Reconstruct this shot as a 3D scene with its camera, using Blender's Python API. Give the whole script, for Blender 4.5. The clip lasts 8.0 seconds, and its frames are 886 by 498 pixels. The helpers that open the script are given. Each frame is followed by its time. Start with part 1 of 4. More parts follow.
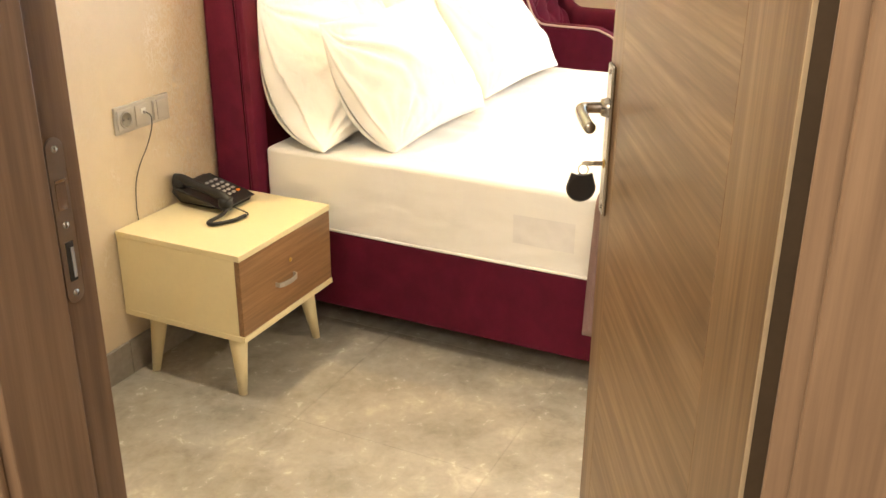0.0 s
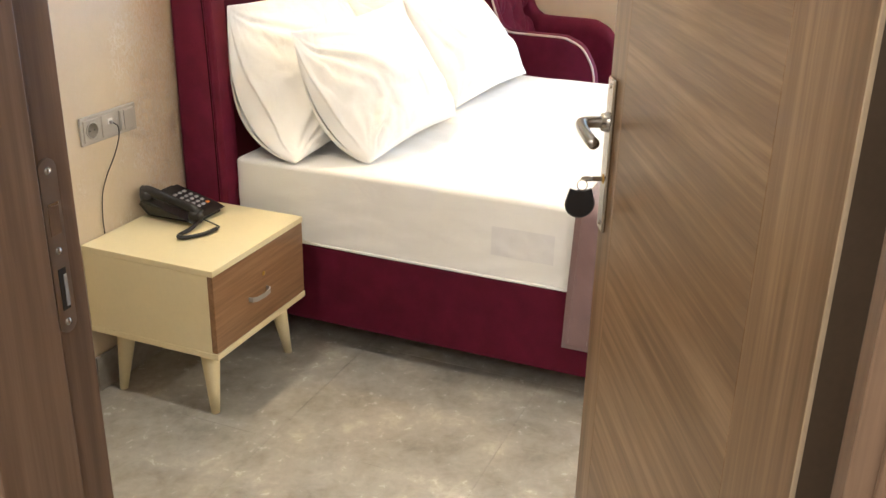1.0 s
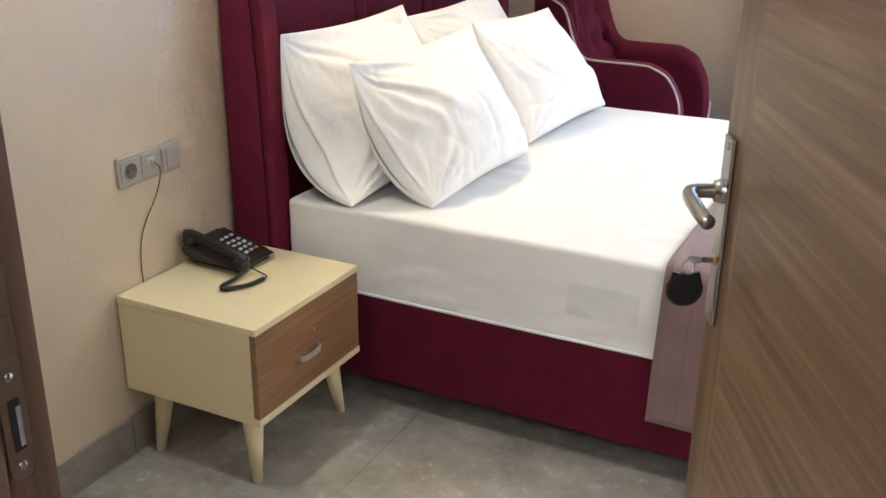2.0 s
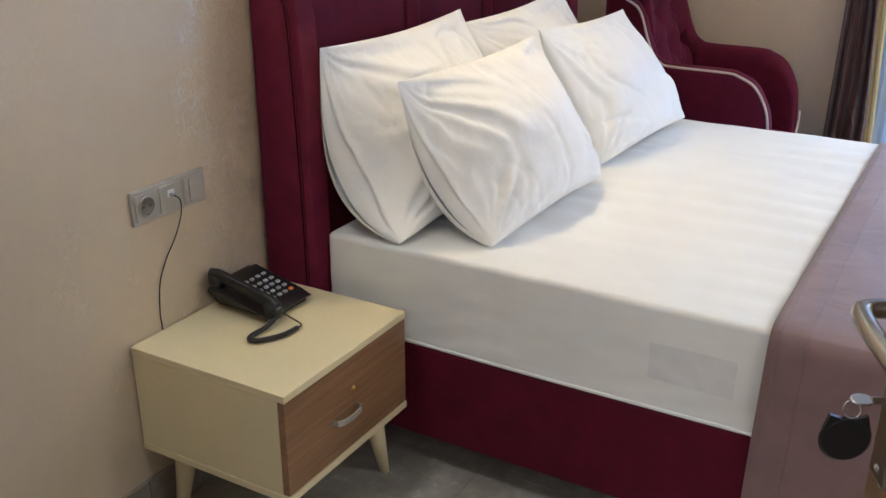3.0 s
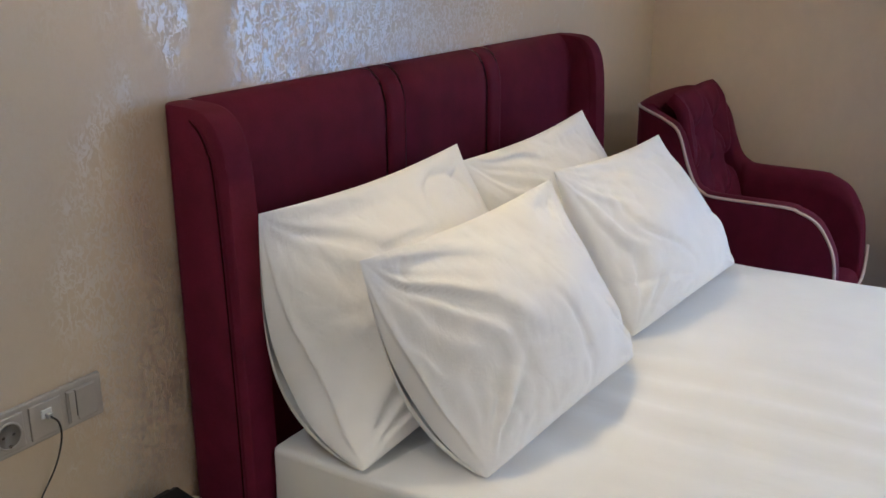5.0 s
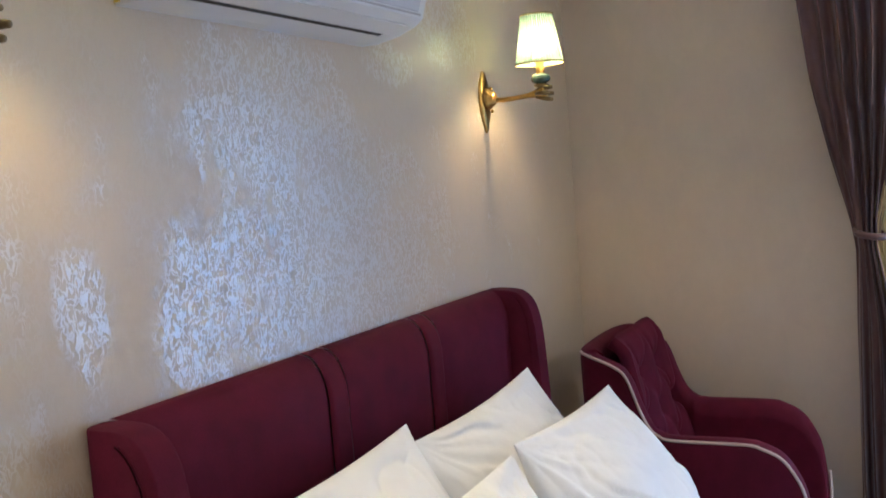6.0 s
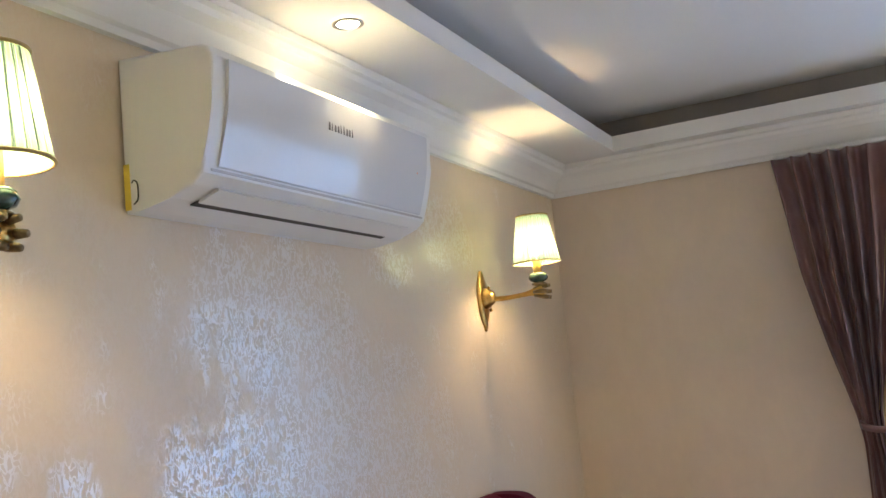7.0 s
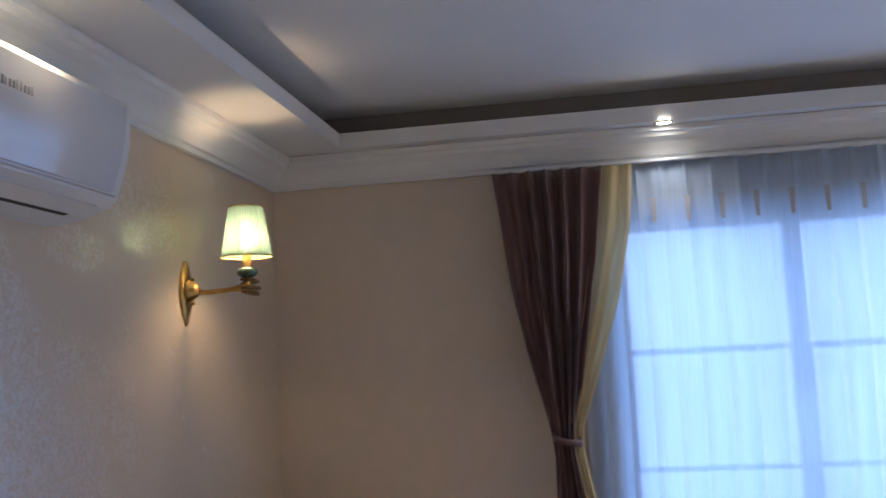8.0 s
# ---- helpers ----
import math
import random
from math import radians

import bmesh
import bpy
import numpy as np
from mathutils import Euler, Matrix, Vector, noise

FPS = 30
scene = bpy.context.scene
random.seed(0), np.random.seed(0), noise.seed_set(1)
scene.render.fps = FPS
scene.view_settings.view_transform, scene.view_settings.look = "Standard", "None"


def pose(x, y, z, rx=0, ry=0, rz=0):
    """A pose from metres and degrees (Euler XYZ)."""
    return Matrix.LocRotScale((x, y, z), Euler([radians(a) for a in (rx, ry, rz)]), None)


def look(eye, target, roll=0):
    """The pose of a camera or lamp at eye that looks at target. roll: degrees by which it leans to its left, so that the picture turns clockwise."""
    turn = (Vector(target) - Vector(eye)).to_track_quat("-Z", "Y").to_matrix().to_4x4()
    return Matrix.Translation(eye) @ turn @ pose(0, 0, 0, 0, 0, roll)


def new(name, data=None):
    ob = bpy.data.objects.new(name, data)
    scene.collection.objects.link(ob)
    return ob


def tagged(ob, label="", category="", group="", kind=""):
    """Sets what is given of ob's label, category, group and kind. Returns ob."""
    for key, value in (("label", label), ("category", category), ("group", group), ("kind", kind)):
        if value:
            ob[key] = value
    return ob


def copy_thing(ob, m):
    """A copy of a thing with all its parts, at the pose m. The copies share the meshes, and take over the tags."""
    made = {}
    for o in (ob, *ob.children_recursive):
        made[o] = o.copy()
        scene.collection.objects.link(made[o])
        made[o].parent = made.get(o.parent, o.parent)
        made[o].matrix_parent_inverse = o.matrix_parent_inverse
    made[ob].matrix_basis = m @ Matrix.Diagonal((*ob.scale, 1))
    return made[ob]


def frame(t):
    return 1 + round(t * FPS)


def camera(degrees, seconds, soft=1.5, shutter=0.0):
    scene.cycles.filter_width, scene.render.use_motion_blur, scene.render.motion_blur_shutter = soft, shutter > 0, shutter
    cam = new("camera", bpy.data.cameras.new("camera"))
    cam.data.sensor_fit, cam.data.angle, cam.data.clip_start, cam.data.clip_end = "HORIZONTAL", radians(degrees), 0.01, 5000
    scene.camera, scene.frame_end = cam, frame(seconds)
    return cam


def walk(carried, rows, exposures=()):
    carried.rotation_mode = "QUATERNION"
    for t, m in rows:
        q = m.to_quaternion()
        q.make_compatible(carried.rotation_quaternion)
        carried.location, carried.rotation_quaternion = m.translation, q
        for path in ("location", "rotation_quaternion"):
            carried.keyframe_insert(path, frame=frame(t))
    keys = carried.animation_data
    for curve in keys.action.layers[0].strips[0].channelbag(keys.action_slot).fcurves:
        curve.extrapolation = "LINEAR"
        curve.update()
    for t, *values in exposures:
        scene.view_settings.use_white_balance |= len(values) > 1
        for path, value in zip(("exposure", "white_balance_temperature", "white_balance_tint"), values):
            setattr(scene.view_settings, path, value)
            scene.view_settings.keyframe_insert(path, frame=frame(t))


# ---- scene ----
cam = camera(49.2, 8.0, shutter=0.12)
PATH = [
    (0, (-2.012, -1.993, 1.518), (-0.344, -1.203, 0.748), 0.4),
    (0.5, (-2.023, -1.962, 1.526), (-0.317, -1.247, 0.763), 1.4),
    (1, (-1.996, -1.902, 1.52), (-0.283, -1.202, 0.76), 1.2),
    (1.5, (-1.899, -1.844, 1.511), (-0.198, -1.097, 0.772), 1.0),
    (2, (-1.712, -1.778, 1.503), (-0.046, -0.944, 0.775), 0.6),
    (2.2, (-1.642, -1.755, 1.503), (0.004, -0.879, 0.779), 0.2),
    (3.3, (-1.298, -1.534, 1.504), (0.29, -0.586, 0.743), -0.6),
    (3.5, (-1.242, -1.498, 1.5), (0.334, -0.521, 0.75), -1.6),
    (4, (-1.057, -1.434, 1.508), (0.468, -0.332, 0.829), -1.2),
    (4.2, (-0.992, -1.428, 1.52), (0.524, -0.299, 0.865), -1.5),
    (5.3, (-0.724, -1.299, 1.557), (0.954, -0.374, 0.985), -1.3),
    (5.4, (-0.71, -1.28, 1.562), (0.994, -0.359, 1.061), -3.0),
    (5.5, (-0.695, -1.265, 1.572), (1.021, -0.348, 1.111), -3.4),
    (6, (-0.668, -1.223, 1.622), (1.115, -0.329, 1.479), -4.7),
    (6.5, (-0.674, -1.2, 1.628), (1.14, -0.366, 1.75), -5.6),
    (6.6, (-0.671, -1.204, 1.629), (1.136, -0.365, 1.794), -5.6),
    (7, (-0.669, -1.183, 1.629), (1.13, -0.35, 1.89), -5.8),
    (7.1, (-0.662, -1.203, 1.641), (1.133, -0.358, 1.897), -5.1),
    (7.5, (-0.655, -1.219, 1.623), (1.208, -0.534, 1.867), -4.4),
    (7.8, (-0.572, -1.194, 1.625), (1.357, -0.714, 1.844), -3.5),
    (8, (-0.524, -1.198, 1.636), (1.439, -0.883, 1.853), -3.0),
]
walk(cam, [(t, look(eye, target, roll)) for t, eye, target, roll in PATH],
     [(0, 2.72, 6900, 10), (0.5, 2.52, 6350, 10), (1.0, 2.40, 5700, 10), (1.5, 2.15, 5300, 10), (2.2, 1.88, 5080, 10), (3.5, 1.30, 5040, 11), (4.2, 1.20, 5100, 11), (5.5, 1.04, 4950, 11), (6.0, 1.26, 4860, 11), (6.5, 1.57, 5080, 11), (7.0, 1.42, 5220, 11), (7.5, 1.17, 5080, 11), (8.0, 0.40, 4950, 19)])

# ---- light ----
world = bpy.data.worlds.new("world")
scene.world = world
world.use_nodes = True
wn = world.node_tree
sky = wn.nodes.new("ShaderNodeTexSky")
sky.sky_type, sky.sun_disc, sky.sun_elevation, sky.sun_rotation = "NISHITA", False, radians(40), radians(200)
wn.links.new(sky.outputs["Color"], wn.nodes["Background"].inputs["Color"])
wn.nodes["Background"].inputs["Strength"].default_value = 0.1


def lamp(name, kind, energy, color, m, **kw):
    data = bpy.data.lights.new(name, kind)
    data.energy, data.color = energy, color
    if "size" in kw:
        data.shape, data.size, data.size_y = "RECTANGLE", kw["size"][0], kw["size"][1]
    if "radius" in kw:
        data.shadow_soft_size = kw["radius"]
    if "cone" in kw:
        data.spot_size, data.spot_blend = radians(kw["cone"]), kw["blend"]
    ob = new(name, data)
    ob.matrix_basis = m
    return ob


DAY = (0.57, 0.76, 1.03)
WINDOW_LIGHT, SPOT_LIGHT, BULB_LIGHT, HALL_LIGHT = 37, 33, 250, 9.5
lamp("window_daylight", "AREA", WINDOW_LIGHT, DAY, look((3.75, -2.03, 1.45), (0.0, -2.03, 0.75)), size=(2.4, 2.3))
# first two are the room's downlights; the other five are unseen, added as fill
SPOTS = [(1.046, -0.222, 2.386), (2.80, -1.45, 2.386), (-0.45, -0.222, 2.386), (2.80, -2.75, 2.386), (1.9, -3.35, 2.386), (0.6, -3.35, 2.386), (-0.6, -3.35, 2.386)]
for i, (sx, sy, sz) in enumerate(SPOTS):
    lamp("downlight_and_fill_beam", "SPOT", SPOT_LIGHT * (0.62, 0.13, 0.34, 1.85, 1.5, 1.3, 1.0)[i], (1.0, 0.68, 0.28) if i == 0 else (1.0, 0.89, 0.70), look((sx, sy, sz - 0.012), (sx, sy - 0.0001, 0.0)), radius=0.05, cone=(95, 125)[i] if i < 2 else 150, blend=1.0)
lamp("corridor_lamp", "AREA", HALL_LIGHT, (1.0, 0.90, 0.76), look((-2.6, -1.6, 2.36), (-2.6, -1.6, 0.0), 0), size=(0.7, 1.6))


# ---- materials ----
def setup(name):
    m = bpy.data.materials.new(name)
    m.use_nodes = True
    nt = m.node_tree
    return m, nt, nt.nodes["Principled BSDF"]


def node(nt, kind, **inputs):
    n = nt.nodes.new(kind)
    for k, v in inputs.items():
        n.inputs[k.replace("_", " ")].default_value = v
    return n


def coords(nt, scale=(1, 1, 1), turn=(0, 0, 0)):
    tc = nt.nodes.new("ShaderNodeTexCoord")
    mp = nt.nodes.new("ShaderNodeMapping")
    mp.inputs["Scale"].default_value = scale
    mp.inputs["Rotation"].default_value = [radians(a) for a in turn]
    nt.links.new(tc.outputs["Object"], mp.inputs["Vector"])
    return mp.outputs["Vector"]


def ramp(nt, fac, stops):
    r = nt.nodes.new("ShaderNodeValToRGB")
    els = r.color_ramp.elements
    while len(els) < len(stops):
        els.new(0.5)
    for e, (p, c) in zip(els, stops):
        e.position, e.color = p, (*c, 1) if len(c) == 3 else c
    nt.links.new(fac, r.inputs["Fac"])
    return r.outputs["Color"]


def noise_tex(nt, vec, scale, detail=4, rough=0.5, dist=0.0):
    n = node(nt, "ShaderNodeTexNoise", Scale=scale, Detail=detail, Roughness=rough, Distortion=dist)
    nt.links.new(vec, n.inputs["Vector"])
    return n.outputs["Fac"]


def math_node(nt, op, a, b):
    n = nt.nodes.new("ShaderNodeMath")
    n.operation = op
    for i, v in enumerate((a, b)):
        if isinstance(v, (int, float)):
            n.inputs[i].default_value = v
        else:
            nt.links.new(v, n.inputs[i])
    return n.outputs[0]


def mixc(nt, fac, a, b, mode="MIX"):
    n = nt.nodes.new("ShaderNodeMix")
    n.data_type, n.blend_type = "RGBA", mode
    for sock, v in ((n.inputs[0], fac), (n.inputs[6], a), (n.inputs[7], b)):
        if isinstance(v, (int, float)):
            sock.default_value = v
        elif isinstance(v, tuple):
            sock.default_value = (*v, 1)
        else:
            nt.links.new(v, sock)
    return n.outputs[2]


def bump(nt, bsdf, height, strength=0.2, distance=0.01):
    b = node(nt, "ShaderNodeBump", Strength=strength, Distance=distance)
    nt.links.new(height, b.inputs["Height"])
    nt.links.new(b.outputs["Normal"], bsdf.inputs["Normal"])


def plain(name, color, rough=0.5, metal=0.0, vary=0.08, scale=8.0, fine=120.0, relief=0.05, sheen=0.0, coat=0.0, spec=0.5):
    """A surface of one colour with broad and fine unevenness."""
    m, nt, b = setup(name)
    v = coords(nt)
    broad, grain = noise_tex(nt, v, scale, 5), noise_tex(nt, v, fine, 3)
    dark = tuple(c * (1 - vary * 2) for c in color)
    light = tuple(min(1, c * (1 + vary)) for c in color)
    col = ramp(nt, math_node(nt, "ADD", math_node(nt, "MULTIPLY", broad, 0.7), math_node(nt, "MULTIPLY", grain, 0.3)), [(0.25, dark), (0.75, light)])
    nt.links.new(col, b.inputs["Base Color"])
    b.inputs["Roughness"].default_value, b.inputs["Metallic"].default_value = rough, metal
    if sheen:
        b.inputs["Sheen Weight"].default_value = sheen
        b.inputs["Sheen Roughness"].default_value = 0.35
        b.inputs["Sheen Tint"].default_value = (*[min(1, c * 4 + 0.1) for c in color], 1)
    b.inputs["Specular IOR Level"].default_value = spec
    if coat:
        b.inputs["Coat Weight"].default_value = coat
    if relief:
        bump(nt, b, grain, relief, 0.004)
    return m


def wood(name, dark, mid, light, scale=(1, 1, 1), turn=(0, 0, 0), rough=0.38, wave=60.0):
    """Veneer whose grain runs along the local z of the turned coordinates."""
    m, nt, b = setup(name)
    v = coords(nt, scale, turn)
    lines = noise_tex(nt, v, wave, 6, 0.65, 0.15)
    bands = noise_tex(nt, v, wave * 0.16, 3, 0.5, 0.3)
    mix = math_node(nt, "ADD", math_node(nt, "MULTIPLY", lines, 0.6), math_node(nt, "MULTIPLY", bands, 0.4))
    nt.links.new(ramp(nt, mix, [(0.32, dark), (0.5, mid), (0.68, light)]), b.inputs["Base Color"])
    b.inputs["Roughness"].default_value = rough
    bump(nt, b, lines, 0.12, 0.002)
    return m


def wallpaper(name, base, strokes, patches=()):
    """Beige paper with silvery relief strokes, upright and curling, kept to ragged patches of (x, z, half width, half
    height) that set where they glint.
    """
    m, nt, b = setup(name)
    v = coords(nt)
    stroke = noise_tex(nt, coords(nt, (1.0, 1.0, 0.55)), 84.0, 1.6, 0.5, 1.0)
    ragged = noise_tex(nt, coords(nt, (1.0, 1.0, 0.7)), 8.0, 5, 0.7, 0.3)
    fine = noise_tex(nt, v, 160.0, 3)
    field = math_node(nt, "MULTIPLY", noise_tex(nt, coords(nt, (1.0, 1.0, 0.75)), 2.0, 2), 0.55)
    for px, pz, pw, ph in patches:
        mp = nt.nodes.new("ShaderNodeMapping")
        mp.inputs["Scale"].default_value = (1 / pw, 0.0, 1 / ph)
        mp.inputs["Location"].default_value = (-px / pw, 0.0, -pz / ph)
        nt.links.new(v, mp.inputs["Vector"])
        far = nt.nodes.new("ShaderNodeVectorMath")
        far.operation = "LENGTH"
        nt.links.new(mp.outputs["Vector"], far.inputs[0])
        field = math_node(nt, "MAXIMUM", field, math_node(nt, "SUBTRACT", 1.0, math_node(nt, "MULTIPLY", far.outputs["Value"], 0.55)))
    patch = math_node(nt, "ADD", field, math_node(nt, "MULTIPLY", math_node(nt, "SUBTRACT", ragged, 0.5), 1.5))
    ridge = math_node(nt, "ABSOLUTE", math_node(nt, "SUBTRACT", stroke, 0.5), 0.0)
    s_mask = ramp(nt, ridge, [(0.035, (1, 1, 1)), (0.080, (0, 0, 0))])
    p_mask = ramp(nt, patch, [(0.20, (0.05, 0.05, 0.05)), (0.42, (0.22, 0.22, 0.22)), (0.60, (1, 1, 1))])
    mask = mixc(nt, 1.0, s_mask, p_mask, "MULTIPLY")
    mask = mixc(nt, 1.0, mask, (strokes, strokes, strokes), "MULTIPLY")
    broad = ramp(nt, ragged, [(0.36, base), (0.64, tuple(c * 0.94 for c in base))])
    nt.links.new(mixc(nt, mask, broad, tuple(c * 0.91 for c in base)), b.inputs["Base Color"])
    bw = nt.nodes.new("ShaderNodeRGBToBW")
    nt.links.new(mask, bw.inputs[0])
    nt.links.new(math_node(nt, "MULTIPLY", bw.outputs[0], 0.25), b.inputs["Metallic"])
    b.inputs["Roughness"].default_value = 0.5
    nt.links.new(bw.outputs[0], b.inputs["Coat Weight"])
    b.inputs["Coat Roughness"].default_value, b.inputs["Coat IOR"].default_value = 0.29, 4.0
    bump(nt, b, math_node(nt, "ADD", bw.outputs[0], math_node(nt, "MULTIPLY", fine, 0.35)), 0.25, 0.0013)
    return m


def marble(name):
    m, nt, b = setup(name)
    v = nt.nodes.new("ShaderNodeNewGeometry").outputs["Position"]
    cloud = noise_tex(nt, v, 5.0, 5, 0.55, 0.3)
    speck = noise_tex(nt, v, 24.0, 6, 0.68, 0.4)
    mix = math_node(nt, "ADD", math_node(nt, "MULTIPLY", cloud, 0.65), math_node(nt, "MULTIPLY", speck, 0.35))
    nt.links.new(ramp(nt, mix, [(0.36, (0.25, 0.23, 0.197)), (0.47, (0.325, 0.302, 0.262)), (0.56, (0.38, 0.351, 0.303)), (0.66, (0.50, 0.462, 0.395))]), b.inputs["Base Color"])
    nt.links.new(math_node(nt, "ADD", 0.16, math_node(nt, "MULTIPLY", speck, 0.18)), b.inputs["Roughness"])
    bump(nt, b, speck, 0.02, 0.002)
    return m


def cloth(name, color, rough=0.85, weave=420.0, folds=6.0, relief=0.25, sheen=0.1, vary=0.05, pulls=0.0):
    m, nt, b = setup(name)
    v = coords(nt)
    big, thread = noise_tex(nt, v, folds, 4, 0.5, 0.6), noise_tex(nt, v, weave, 2)
    nt.links.new(ramp(nt, big, [(0.3, tuple(c * (1 - vary) for c in color)), (0.7, color)]), b.inputs["Base Color"])
    b.inputs["Roughness"].default_value = rough
    b.inputs["Sheen Weight"].default_value = sheen
    height = math_node(nt, "ADD", big, math_node(nt, "MULTIPLY", thread, 0.12))
    if pulls:
        height = math_node(nt, "ADD", height, math_node(nt, "MULTIPLY", noise_tex(nt, coords(nt, (1.0, 0.16, 0.6)), 15.0, 3, 0.5, 0.5), pulls))
    bump(nt, b, height, relief, 0.012)
    return m


def sheer_cloth(name, color, clear, weight):
    """Thin cloth that lets light through: clear is the open share of the weave, weight the share of scattered passage."""
    m, nt, b = setup(name)
    out = nt.nodes["Material Output"]
    v = coords(nt, (1, 1, 0.02))
    thread = noise_tex(nt, v, 260.0, 2)
    tr = node(nt, "ShaderNodeBsdfTranslucent", Color=(*color, 1))
    op = nt.nodes.new("ShaderNodeBsdfTransparent")
    df = node(nt, "ShaderNodeBsdfDiffuse", Color=(*color, 1))
    a, c = nt.nodes.new("ShaderNodeMixShader"), nt.nodes.new("ShaderNodeMixShader")
    a.inputs[0].default_value = weight
    nt.links.new(df.outputs[0], a.inputs[1])
    nt.links.new(tr.outputs[0], a.inputs[2])
    nt.links.new(math_node(nt, "MULTIPLY", thread, clear * 2), c.inputs[0])
    nt.links.new(a.outputs[0], c.inputs[1])
    nt.links.new(op.outputs[0], c.inputs[2])
    nt.links.new(c.outputs[0], out.inputs["Surface"])
    return m


def glow(name, color, strength):
    m, nt, b = setup(name)
    b.inputs["Base Color"].default_value = (*color, 1)
    b.inputs["Emission Color"].default_value = (*color, 1)
    b.inputs["Emission Strength"].default_value = strength
    return m


def glass(name):
    m, nt, b = setup(name)
    b.inputs["Transmission Weight"].default_value, b.inputs["Roughness"].default_value, b.inputs["IOR"].default_value = 1.0, 0.0, 1.45
    return m


